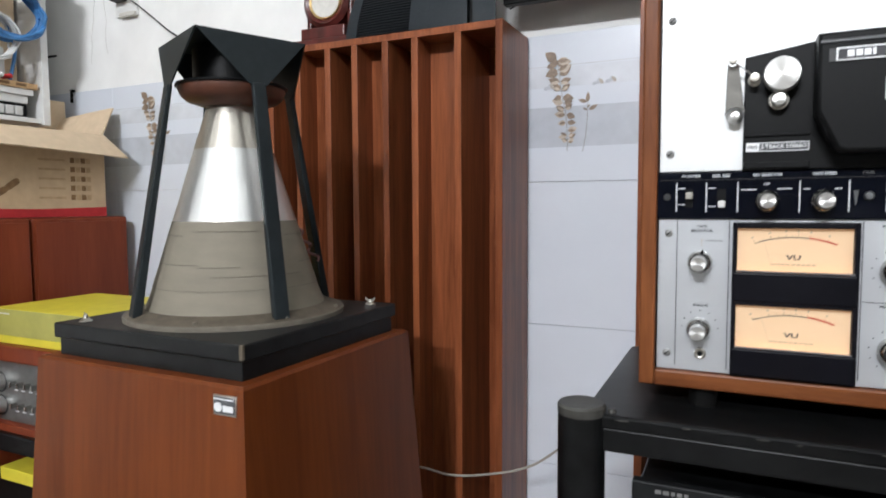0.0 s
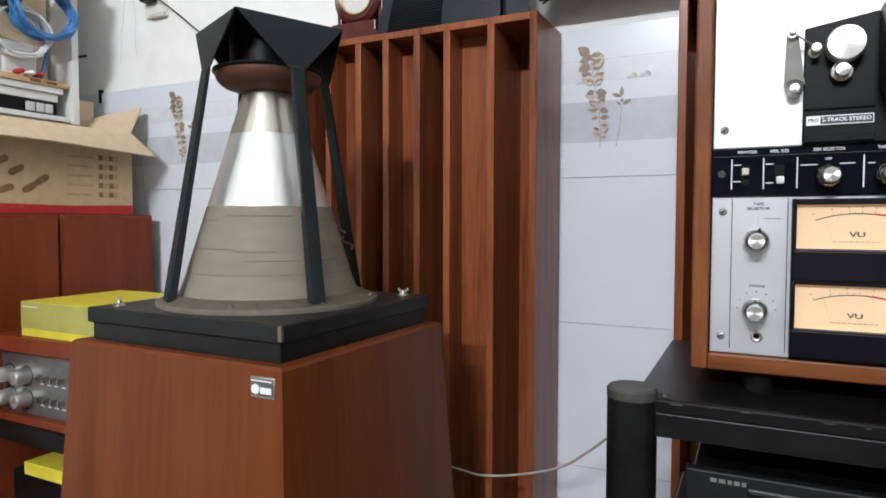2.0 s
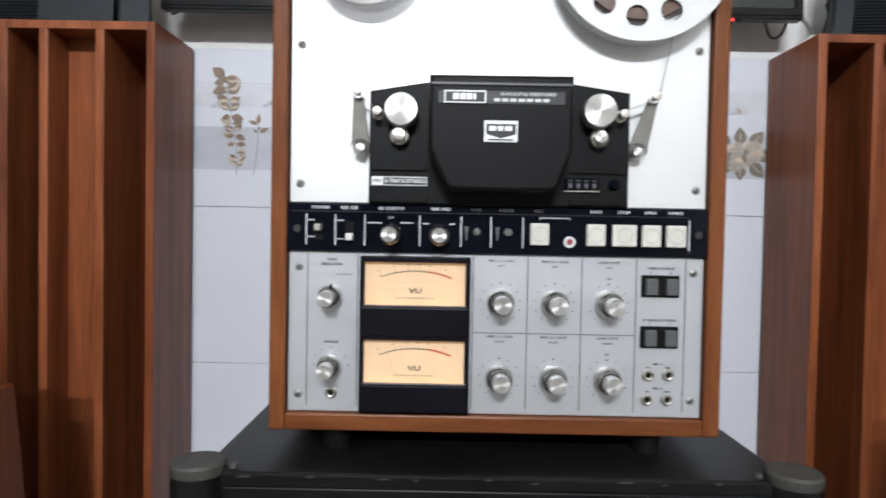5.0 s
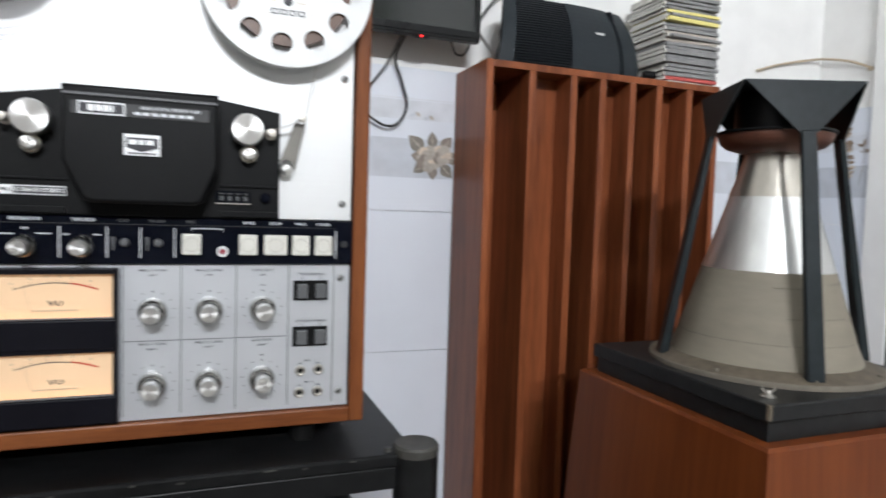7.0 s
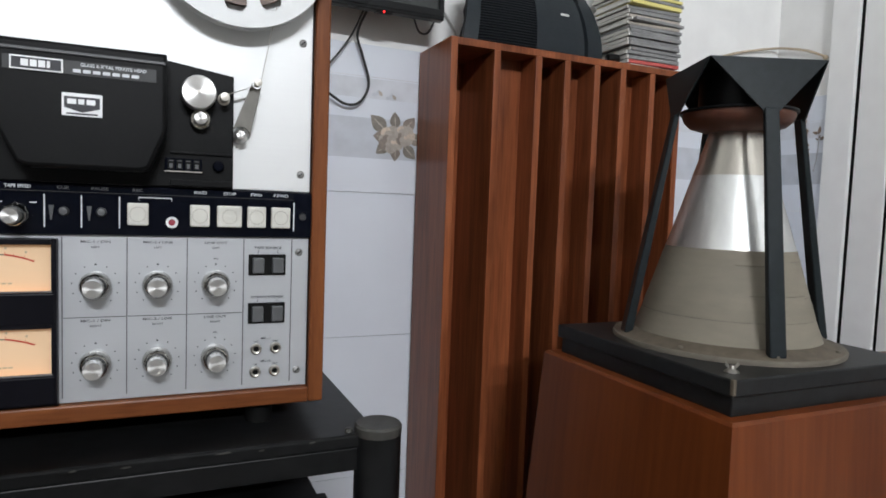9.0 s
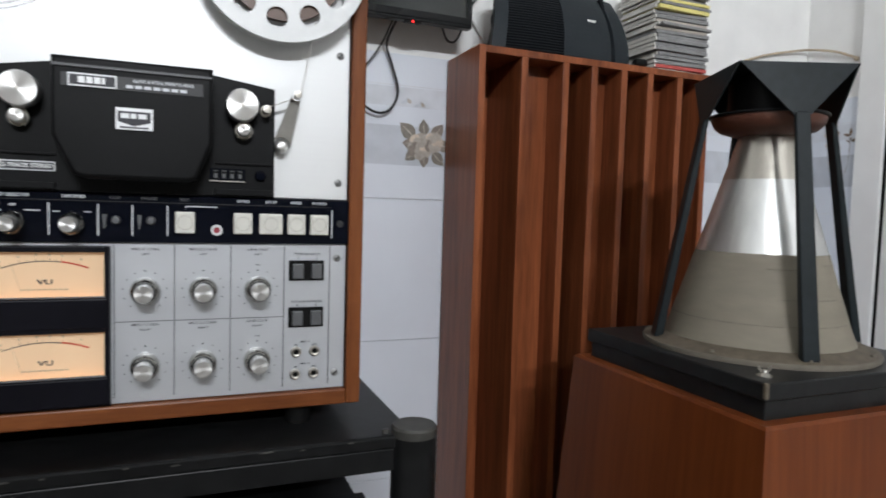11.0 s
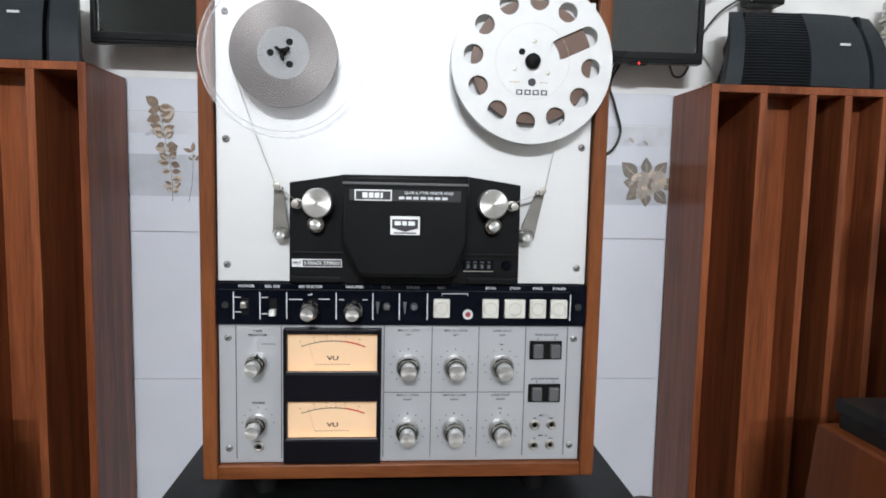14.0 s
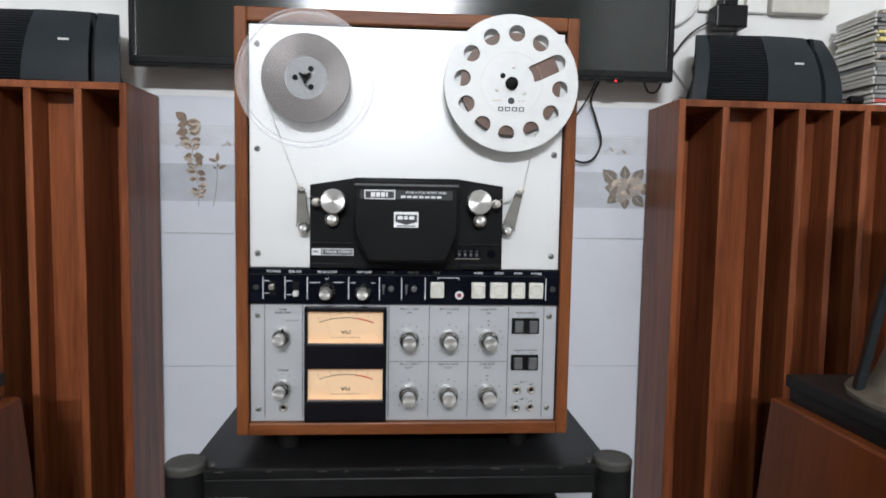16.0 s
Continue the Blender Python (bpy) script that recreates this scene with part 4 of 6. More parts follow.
# keys and switches on the strip
SY = PY - 0.005
for x in (-0.1945, -0.1650, -0.1350, -0.0790, -0.0370, -0.0065, 0.0260, 0.1950):
    line(x - 0.0006, x + 0.0006, 0.8785, 0.9095, SY, WHITE_INK, strip)
for x0, x1, z in ((-0.193, -0.186, 0.9035), (-0.193, -0.186, 0.8865), (-0.1635, -0.156, 0.9035), (-0.1635, -0.156, 0.8845), (-0.1325, -0.1175, 0.9015), (-0.0990, -0.0860, 0.9020), (-0.0760, -0.0700, 0.9015), (-0.0490, -0.0430, 0.9015), (0.0430, 0.0730, 0.9095)):
    line(x0, x1, z - 0.0005, z + 0.0005, SY, WHITE_INK, strip)
line(0.0428, 0.0434, 0.9065, 0.9095, SY, WHITE_INK, strip)
line(0.0727, 0.0733, 0.9065, 0.9095, SY, WHITE_INK, strip)
line(-0.2120, 0.1940, 0.9122, 0.9128, SY, BADGE_DARK, strip, "strip_groove")
for text, x in (("POWER", -0.180), ("REEL SIZE", -0.151), ("REV SELECTOR", -0.108), ("TAPE SPEED", -0.058), ("CUE", -0.022), ("PAUSE", 0.009), ("REC", 0.042), ("RWD", 0.1000), ("STOP", 0.1285), ("FWD", 0.1555), ("F.FWD", 0.1810)):
    faint = text in ("CUE", "PAUSE", "REC")
    letters(text, x, SY - 0.0002, 0.9163, 0.0042, KEY_GREY if faint else WHITE_INK, strip, wide=1.25 if len(text) < 9 else 0.95)
letters("OFF", -0.1085, SY - 0.0002, 0.9068, 0.0032, WHITE_INK, strip)
for x, z in ((-0.1820, 0.8955), (-0.1505, 0.8865)):
    part("slide_slot", box(x - 0.004, x + 0.004, SY - 0.0006, SY, 0.8835, 0.9025), RUBBER, strip)
    part("slide_lever", box(x - 0.0030, x + 0.0040, SY - 0.010, SY, z - 0.0032, z + 0.0040, 0.0012), STEEL if z > 0.89 else KEY_LIGHT, strip, "small metal slide lever")
for x in (-0.0210, 0.0105):
    part("push_slot", prism([(-0.0022, 0.007), (0.0022, 0.007), (0.0006, -0.007), (-0.0006, -0.007)], 0.0005, facing(x - 0.0105, SY - 0.0004, 0.8925)), KEY_GREY, strip)
    part("push_button", lathe([(0, 0.006), (0.0034, 0.0055), (0.0045, 0.003), (0.0045, 0)], (x, SY, 0.8940), "-y", 16), KEY_GREY, strip, "", True)
for x0, x1 in ((0.0330, 0.0520), (0.0900, 0.1090), (0.1160, 0.1405), (0.1460, 0.1650), (0.1705, 0.1905)):
    key = part("key", box(x0, x1, SY - 0.0060, SY, 0.8818, 0.9040, 0.0016, 3), KEY_WHITE, strip, "cream square push key")
    cx, r = (x0 + x1) / 2, 0.0072
    part("key_ring", prism(circle(r + 0.0003), 0.0003, facing(cx, SY - 0.0061, 0.8928), holes=[circle(r - 0.0003)]), STEEL, key)
part("record_rim", prism(circle(0.0058), 0.003, facing(0.0733, SY - 0.0015, 0.8855), holes=[circle(0.0032)]), ALU_REEL, strip)
part("record_lamp", lathe([(0, 0.0028), (0.0030, 0.0022), (0.0041, 0.0004), (0.0041, 0)], (0.0733, SY, 0.8855), "-y", 18), RED_LENS, strip, "dark red record lamp", True)
for x in (-0.2040, 0.2045):
    part("strip_screw", lathe([(0, 0.001), (0.0035, 0.001), (0.0042, 0)], (x, SY, 0.8945), "-y", 16), BADGE_DARK, strip)


def knob(x, y, z, r, long, parent, skirt=True, turn=0.0):
    """Turned metal knob: a wide collar and a narrower cap, both with a bevelled rim."""
    k = part("knob", lathe([(0, 0), (r * 1.06, 0), (r * 1.08, long * 0.08), (r * 1.07, long * 0.22), (r * 1.01, long * 0.33), (r * 0.90, long * 0.42), (r * 0.76, long * 0.48), (r * 0.62, long * 0.50), (0, long * 0.50)], (x, y, z), "-y", 36), KNOB_STEEL, parent, "turned metal knob", True)
    part("knob_cap", lathe([(r * 0.64, long * 0.4), (r * 0.68, long * 0.94), (r * 0.62, long), (0, long * 0.995)], (x, y, z), "-y", 36), ALU_BRIGHT, k, "", True)
    for j in range(16):
        a = 2 * math.pi * j / 16
        part("knob_groove", box(x + r * 0.672 * math.cos(a) - 0.0004, x + r * 0.672 * math.cos(a) + 0.0004, y - long * 0.90, y - long * 0.45, z + r * 0.672 * math.sin(a) - 0.0004, z + r * 0.672 * math.sin(a) + 0.0004), STEEL, k)
    part("knob_neck", lathe([(r * 0.64, long * 0.535), (r * 0.76, long * 0.52), (r * 0.80, long * 0.47)], (x, y, z), "-y", 36), BADGE_DARK, k, "dark ring between collar and cap", True)
    part("knob_mark", box(x - 0.0008, x + 0.0008, y - long * 0.36, y - long * 0.30, z + r * 0.75, z + r * 0.92), RUBBER, k)
    return k


for x in (-0.1080, -0.0588):
    knob(x, SY, 0.8895, 0.0108, 0.032, strip, turn=0)
    part("pointer", prism([(-0.004, 0.006), (0.004, 0.006), (0, 0.0125)], 0.004, facing(x, SY - 0.009, 0.8895)), BLACK_PLATE, strip)

# meters
house = part("meter_housing", box(-0.1385, -0.0265, PY - 0.003, PY + 0.002, 0.7035, 0.8680, 0.001), BLACK_METER, deck, "black housing of two level meters")
for x0, x1 in ((-0.1385, -0.1345), (-0.0312, -0.0265)):
    part("meter_rim", box(x0, x1, PY - 0.011, PY - 0.003, 0.7085, 0.8680, 0.001), BLACK_METER, house)
for z0, name in ((0.8165, "upper"), (0.7370, "lower")):
    zt = z0 + 0.0455
    part("meter_brow", box(-0.1345, -0.0312, PY - 0.011, PY - 0.003, zt, zt + 0.0055, 0.001), BLACK_METER, house)
    part("meter_bar", box(-0.1378, -0.0272, PY - 0.0120, PY - 0.003, z0 - (0.0305 if name == "upper" else 0.0283), z0 + 0.0004, 0.002, 3), BLACK_METER, house, "black bar below the meter window")
    # grey strip painted in for the meter's light reflected along the bar's top edge
    part("bar_lit_edge", box(-0.1350, -0.0300, PY - 0.0112, PY - 0.0098, z0 + 0.0004, z0 + 0.0022, 0.0005), KEY_GREY, house)
    dial = part("meter_face", box(-0.1340, -0.0316, PY - 0.0045, PY - 0.0032, z0 + 0.001, zt), METER_FACE, house, "cream meter face lit from below")
    part("meter_lamp", box(-0.1330, -0.0326, PY - 0.0095, PY - 0.0085, z0 + 0.0006, z0 + 0.0014), METER_GLOW, house)
    cx, cz, r, dy = -0.0825, z0 - 0.062, 0.0985, PY - 0.0048
    arc = lambda a0, a1, ra, rb: [(cx + rb * math.sin(radians(a0 + (a1 - a0) * k / 14)), cz + rb * math.cos(radians(a0 + (a1 - a0) * k / 14))) for k in range(15)] + [(cx + ra * math.sin(radians(a1 + (a0 - a1) * k / 14)), cz + ra * math.cos(radians(a1 + (a0 - a1) * k / 14))) for k in range(15)]
    part("scale_arc", prism(arc(-21, 8, r - 0.0004, r + 0.0004), 0.0003, facing(0, dy, 0)), INK, dial)
    part("scale_arc", prism(arc(8, 22, r - 0.0004, r + 0.0011), 0.0003, facing(0, dy, 0)), RED_INK, dial, "red overload part of the scale")
    for k, a in enumerate((-21, -16, -12, -8, -4, -1, 2, 5, 8, 12, 17, 22)):
        part("scale_tick", prism(arc(a - 0.10, a + 0.10, r, r + (0.0030 if k % 2 == 0 else 0.0020)), 0.0003, facing(0, dy, 0)), INK if a < 8 else RED_INK, dial)
        if k % 2 == 0:
            part("scale_mark", prism(arc(a - 0.5, a + 0.5, r + 0.0055, r + 0.0072), 0.0003, facing(0, dy, 0)), INK_FAINT, dial)
    letters("VU", cx, dy, z0 + 0.0160, 0.0068, INK, dial, wide=1.5)
    for k in range(9):
        part("small_print", box(cx - 0.0200 + 0.0045 * k, cx - 0.0165 + 0.0045 * k, dy - 0.0002, dy, z0 + 0.0082, z0 + 0.0096), INK_FAINT, dial)
    part("needle", prism(arc(-16.1, -15.95, 0.072, r + 0.001), 0.0004, facing(0, dy - 0.0012, 0)), INK_FAINT, dial, "thin meter needle")

# lower panel
for x in (-0.1935, -0.1420, -0.0235, 0.0325, 0.0880, 0.1440, 0.1945):
    line(x - 0.0005, x + 0.0005, 0.7115, 0.8695, PY, INK_SOFT, lower, "panel_groove")
for a, b in ((-0.0225, 0.0315), (0.0335, 0.0870), (0.0890, 0.1430)):
    line(a, b, 0.7900, 0.7908, PY, INK_SOFT, lower, "panel_groove")
for x, t1 in ((0.0050, "MIC-1 / DIN"), (0.0605, "MIC-2 / LINE"), (0.1160, "LINE OUT")):
    for z, t2 in ((0.8220, "LEFT"), (0.7440, "RIGHT")):
        knob(x, PY, z, 0.0132, 0.0325, lower)
        letters(t1, x, PY - 0.0003, z + 0.0428, 0.0035, INK_SOFT, lower, wide=1.45)
        letters(t2, x, PY - 0.0003, z + 0.0375, 0.0026, INK_SOFT, lower, wide=1.4)
        bm = bmesh.new()
        for k in range(11):
            a = radians(-140 + 28 * k)
            lathe([(0, 0.0003), (0.0007 if k != 5 else 0.0010, 0.0003), (0.0007, 0)], (x + 0.0205 * math.sin(a), PY, z + 0.0205 * math.cos(a)), "-y", 8, bm)
        part("scale_dots", bm, INK, lower)
        if t1 == "LINE OUT":
            letters("MAX", x, PY - 0.0003, z + 0.0262, 0.0022, INK, lower)
letters("TAPE", -0.1690, PY - 0.0003, 0.8632, 0.0038, INK, lower, wide=1.2)
letters("SELECTOR", -0.1690, PY - 0.0003, 0.8585, 0.0038, INK, lower, wide=1.2)
line(-0.1645, -0.1480, 0.8478, 0.8483, PY, INK, lower)
line(-0.1690, -0.1686, 0.8420, 0.8500, PY, INK_FAINT, lower)
letters("PHONE", -0.1685, PY - 0.0003, 0.7782, 0.0036, INK, lower, wide=1.2)
for z in (0.8255, 0.7535):
    knob(-0.1700, PY, z, 0.0115, 0.0325, lower)
part("pointer", prism([(-0.0045, 0.002), (0.0045, 0.002), (0.0015, 0.0122)], 0.006, facing(-0.1685, PY - 0.012, 0.8275)), BLACK_PLATE, lower)
bm = bmesh.new()
for k in range(7):
    a = radians(-90 + 30 * k)
    lathe([(0, 0.0003), (0.0007, 0.0003), (0.0007, 0)], (-0.1690 + 0.0180 * math.sin(a), PY, 0.7545 + 0.0180 * math.cos(a)), "-y", 8, bm)
part("scale_dots", bm, INK, lower)
for x, z in ((-0.1680, 0.7262), (0.1582, 0.7500), (0.1787, 0.7505), (0.1575, 0.7248), (0.1780, 0.7252)):
    jack = part("socket", lathe([(0.0030, 0.0005), (0.0030, 0.0035), (0.0045, 0.0040), (0.0058, 0.0030), (0.0060, 0)], (x, PY, z), "-y", 24), STEEL, lower, "round jack socket", True)
    part("socket_hole", lathe([(0, 0.0008), (0.0031, 0.0008)], (x, PY, z), "-y", 16), RUBBER, jack)
for z, a, b in ((0.8305, KEY_GREY, KEY_GREY), (0.7780, KEY_GREY, KEY_GREY)):
    blk = part("switch_block", box(0.1490, 0.1880, PY - 0.0020, PY, z, z + 0.0225, 0.0006), RUBBER, lower, "black block of two push keys")
    for x in (0.1528, 0.1733):
        part("switch_key", box(x, x + 0.0118, PY - 0.0075, PY - 0.0015, z + 0.0025, z + 0.0190, 0.0012), a, blk)
letters("TAPE SOURCE", 0.1690, PY - 0.0003, 0.8600, 0.0036, INK_SOFT, lower, wide=1.25)
letters("2-TRACK 4-TRACK", 0.1692, PY - 0.0003, 0.8066, 0.0034, INK_SOFT, lower, wide=1.2)
for x in (0.1590, 0.1795):
    line(x - 0.0003, x + 0.0003, 0.8540, 0.8575, PY, INK, lower)
    line(x - 0.0003, x + 0.0003, 0.8013, 0.8045, PY, INK, lower)
for z, t in ((0.7612, "MIC - 1"), (0.7362, "MIC - 2")):
    letters(t, 0.1685, PY - 0.0003, z, 0.0028, INK, lower, wide=1.2)
    letters("LEFT", 0.1582, PY - 0.0003, z - 0.0035, 0.0020, INK, lower)
    letters("RIGHT", 0.1785, PY - 0.0003, z - 0.0035, 0.0020, INK, lower)

# ---- reels and tape ----
RX, LX, RZ, FY = 0.1352, -0.1345, 1.1720, 0.7235
reel = thing("tape_reel", RX, FY, RZ - 0.089, "silver aluminium tape reel with twelve cut-outs, partly wound", "tape reel", "reels on the tape deck")
holes = [circle(0.0107, 20, 0.0655 * math.cos(radians(25 + 30 * k)), 0.0655 * math.sin(radians(25 + 30 * k))) for k in range(1, 12)]
c1, s1 = math.cos(radians(25)), math.sin(radians(25))
holes.append(capsule(0.034 * c1, 0.034 * s1, 0.067 * c1, 0.067 * s1, 0.0112))
front = part("front_flange", prism(circle(0.0897, 96), 0.0014, facing(RX, FY, RZ), holes=holes, bevel=0.0003), ALU_REEL, reel, "perforated aluminium flange")
part("back_flange", prism(circle(0.0897, 96), 0.0014, facing(RX, FY + 0.0125, RZ), bevel=0.0003), ALU_REEL, reel)
part("tape_pack", lathe([(0.030, -0.0030), (0.0670, -0.0030), (0.0670, -0.010), (0.030, -0.010)], (RX, FY, RZ), "-y", 72), TAPE_BROWN, reel, "brown wound tape", True)
part("hub", lathe([(0, -0.0016), (0.031, -0.0016), (0.031, -0.0115)], (RX, FY, RZ), "-y", 48), ALU_REEL, reel, "", True)
part("hub_ring", prism(circle(0.0411, 64), 0.0003, facing(RX, FY - 0.0008, RZ), holes=[circle(0.0409, 64)]), INK_FAINT, reel)
sp = part("spindle", lathe([(0, 0.0085), (0.0055, 0.0080), (0.0080, 0.006), (0.0085, 0.001)], (RX, FY, RZ), "-y", 24), RUBBER, reel, "black reel spindle", True)
part("index_hole", lathe([(0, 0.0009), (0.0036, 0.0009)], (RX - 0.0120, FY, RZ + 0.0100), "-y", 16), RUBBER, reel)
for k in range(3):
    a = radians(85 + 120 * k)
    part("rivet", lathe([(0, 0.0013), (0.0020, 0.0010), (0.0025, 0.0006)], (RX + 0.0215 * math.cos(a), FY, RZ + 0.0215 * math.sin(a)), "-y", 12), STEEL, reel)
part("emblem", prism(circle(0.0044), 0.0004, facing(RX, FY - 0.0009, RZ - 0.0225)), INK, reel)
for k in range(4):
    part("maker_mark", prism([(-0.0034, -0.0028), (0.0034, -0.0028), (0.0034, 0.0028), (-0.0034, 0.0028)], 0.0004, facing(RX - 0.0138 + 0.0092 * k, FY - 0.0009, RZ - 0.0335), holes=[[(-0.0020, -0.0017), (0.0020, -0.0017), (0.0020, 0.0017), (-0.0020, 0.0017)]]), INK, reel, "dark maker's mark")
for k in range(5):
    part("small_print", box(RX + (-0.0250, -0.0210, -0.0170, 0.0090, 0.0140)[k], RX + (-0.0250, -0.0210, -0.0170, 0.0090, 0.0140)[k] + 0.0034, FY - 0.0011, FY - 0.0007, RZ - 0.0232, RZ - 0.0221), INK_FAINT, reel)

supply = thing("tape_reel", LX, FY, RZ - 0.0885, "clear plastic tape reel with a grey-brown tape pack", "tape reel", "reels on the tape deck")
part("front_flange", prism(circle(0.0895, 96), 0.0012, facing(LX, FY, RZ - 0.001), holes=[circle(0.0042, 12, 0.0135 * math.cos(radians(a)), 0.0135 * math.sin(radians(a))) for a in (60, 180, 300)]), CLEAR, supply, "clear plastic flange")
part("back_flange", prism(circle(0.0895, 96), 0.0012, facing(LX, FY + 0.0150, RZ - 0.001)), CLEAR, supply)
for y, r in ((FY, 0.0892), (FY + 0.0150, 0.0892), (FY, 0.0830)):
    part("flange_rim", prism(circle(r, 96), 0.0018, facing(LX, y, RZ - 0.001), holes=[circle(r - 0.0011, 96)]), CLEAR_EDGE, supply)
part("tape_pack", lathe([(0.0275, -0.0025), (0.0570, -0.0025), (0.0573, -0.003), (0.0573, -0.0125), (0.0275, -0.0125)], (LX, FY, RZ), "-y", 72), TAPE, supply, "grey-brown wound tape", True)
part("hub", lathe([(0, -0.0022), (0.0276, -0.0022), (0.0276, -0.0125)], (LX, FY, RZ), "-y", 48), CLEAR_HUB, supply, "frosted plastic hub", True)
for a in (60, 180, 300):
    part("hub_hole", lathe([(0, -0.0020), (0.0038, -0.0020)], (LX + 0.0135 * math.cos(radians(a)), FY, RZ + 0.0135 * math.sin(radians(a))), "-y", 14), RUBBER, supply)
sp = part("spindle", lathe([(0, 0.0060), (0.0030, 0.0055), (0.0038, 0.004), (0.0038, -0.002)], (LX, FY, RZ), "-y", 20), RUBBER, supply, "", True)
for k in range(3):
    part("spindle_wing", prism(capsule(0, 0, 0.0072 * math.cos(radians(30 + 120 * k)), 0.0072 * math.sin(radians(30 + 120 * k)), 0.0016, 4), 0.006, facing(LX, FY - 0.004, RZ)), RUBBER, sp)
for x, tag in ((RX, ALU_BRIGHT), (LX, BLACK_PLATE)):
    part("reel_table", lathe([(0, 0.0130), (0.030, 0.0130), (0.032, 0.011), (0.032, 0)], (x, PY, RZ), "-y", 48), tag, deck, "round reel table", True)


def ribbon(points, wide, bm=None):
    own = bmesh.new()
    rows = [[own.verts.new((x, y, z)), own.verts.new((x, y + wide, z))] for x, y, z in points]
    rows2 = [[own.verts.new((x + 0.0005, y, z)), own.verts.new((x + 0.0005, y + wide, z))] for x, y, z in points]
    for i in range(len(points) - 1):
        own.faces.new((rows[i][0], rows[i][1], rows[i + 1][1], rows[i + 1][0]))
        own.faces.new((rows2[i][0], rows2[i + 1][0], rows2[i + 1][1], rows2[i][1]))
        own.faces.new((rows[i][0], rows[i + 1][0], rows2[i + 1][0], rows2[i][0]))
        own.faces.new((rows[i][1], rows2[i][1], rows2[i + 1][1], rows[i + 1][1]))
    return joined(own, bm)


for ob in supply.children:
    if ob.data.materials[0] in (CLEAR, CLEAR_EDGE):
        ob.visible_shadow = False

tape = thing("magnetic_tape", LX, FY, 1.0, "thin brown recording tape threaded between reels and head", "magnetic tape")
part("supply_run", ribbon([(-0.1868, FY + 0.004, 1.1480), (-0.1670, FY + 0.006, 1.0900), (-0.1455, FY + 0.008, 1.0335)], 0.0028), TAPE_RIBBON, tape)
part("take_up_run", ribbon([(0.1700, FY + 0.004, 1.1085), (0.1560, FY + 0.006, 1.0335)], 0.0028), TAPE_RIBBON, tape)
part("guide_run", ribbon([(-0.1400, FY + 0.008, 1.0275), (-0.1240, FY + 0.010, 1.0150)], 0.0060), TAPE_RIBBON, tape)
part("guide_run", ribbon([(0.1500, FY + 0.008, 1.0275), (0.1230, FY + 0.010, 1.0165)], 0.0060), TAPE_RIBBON, tape)

# ---- television ----
tv = thing("television", 0.0105, 1.262, 1.285, "wall-mounted flat television, black and switched to standby", "television")
part("bezel", prism([(-0.5645, 1.287), (0.5745, 1.287), (0.5745, 1.940), (-0.5645, 1.940)], 0.020, facing(0, 1.242, 0), holes=[[(-0.5545, 1.302), (0.5645, 1.302), (0.5645, 1.930), (-0.5545, 1.930)]], bevel=0.002), BLACK_TV, tv)
part("screen", box(-0.556, 0.566, 1.240, 1.246, 1.300, 1.932), TV_GLASS, tv, "dark reflective screen")
part("back_shell", box(-0.555, 0.565, 1.2525, 1.272, 1.292, 1.935, 0.004), BLACK_TV, tv)
part("lower_trim", box(-0.5645, 0.5745, 1.2325, 1.2545, 1.281, 1.288, 0.002), BLACK_TV, tv)
part("standby_foot", box(0.432, 0.466, 1.233, 1.245, 1.2765, 1.2812, 0.002), BLACK_TV, tv)
part("standby_led", lathe([(0, 0.0018), (0.0018, 0.0012), (0.0022, 0)], (0.449, 1.233, 1.2795), "-y", 12), RED_LED, tv, "glowing red standby light", True)
part("wall_mount", box(-0.10, 0.12, 1.272, 1.325, 1.50, 1.75), BLACK_TV, tv)


def cable(name, pts, r, material, label):
    return solo(name, tube(pts, r, 8, 8), material, label, "cable", smooth=True)


cable("power_cable", [(0.428, 1.270, 1.292), (0.416, 1.298, 1.249), (0.430, 1.304, 1.208), (0.445, 1.306, 1.156), (0.428, 1.304, 1.118), (0.398, 1.302, 1.109), (0.360, 1.300, 1.128), (0.300, 1.300, 1.170)], 0.0027, CABLE_BLACK, "black television power cable drooping behind the deck")
cable("signal_cable", [(0.420, 1.270, 1.290), (0.402, 1.300, 1.241), (0.358, 1.302, 1.180), (0.300, 1.302, 1.120)], 0.0020, CABLE_BLACK, "thin black cable from television to deck")
cable("aerial_cable", [(0.520, 1.262, 1.288), (0.545, 1.290, 1.268), (0.572, 1.300, 1.278), (0.600, 1.305, 1.345), (0.640, 1.308, 1.400), (0.690, 1.305, 1.435)], 0.0022, CABLE_BLACK, "thin black cable from television to adapter")
cable("white_cable", [(0.565, 1.310, 1.455), (0.610, 1.314, 1.425), (0.660, 1.314, 1.470), (0.672, 1.314, 1.560)], 0.0035, CABLE_WHITE, "white cable looped on the wall")
cable("white_cable", [(0.560, 1.316, 1.395), (0.600, 1.317, 1.340), (0.640, 1.317, 1.290), (0.655, 1.317, 1.245)], 0.0030, CABLE_WHITE, "white cable running down behind the speaker")
cable("grey_cable", [(0.770, 1.312, 1.60), (0.772, 1.314, 1.480), (0.755, 1.314, 1.420), (0.745, 1.314, 1.380)], 0.0040, CABLE_GREY, "grey cable hanging from the socket")
cable("speaker_lead", [(-0.5700, 1.29, 1.290), (-0.556, 1.295, 1.300), (-0.535, 1.290, 1.325), (-0.500, 1.285, 1.340)], 0.0022, CABLE_BLACK, "thin black lead from speaker to television")

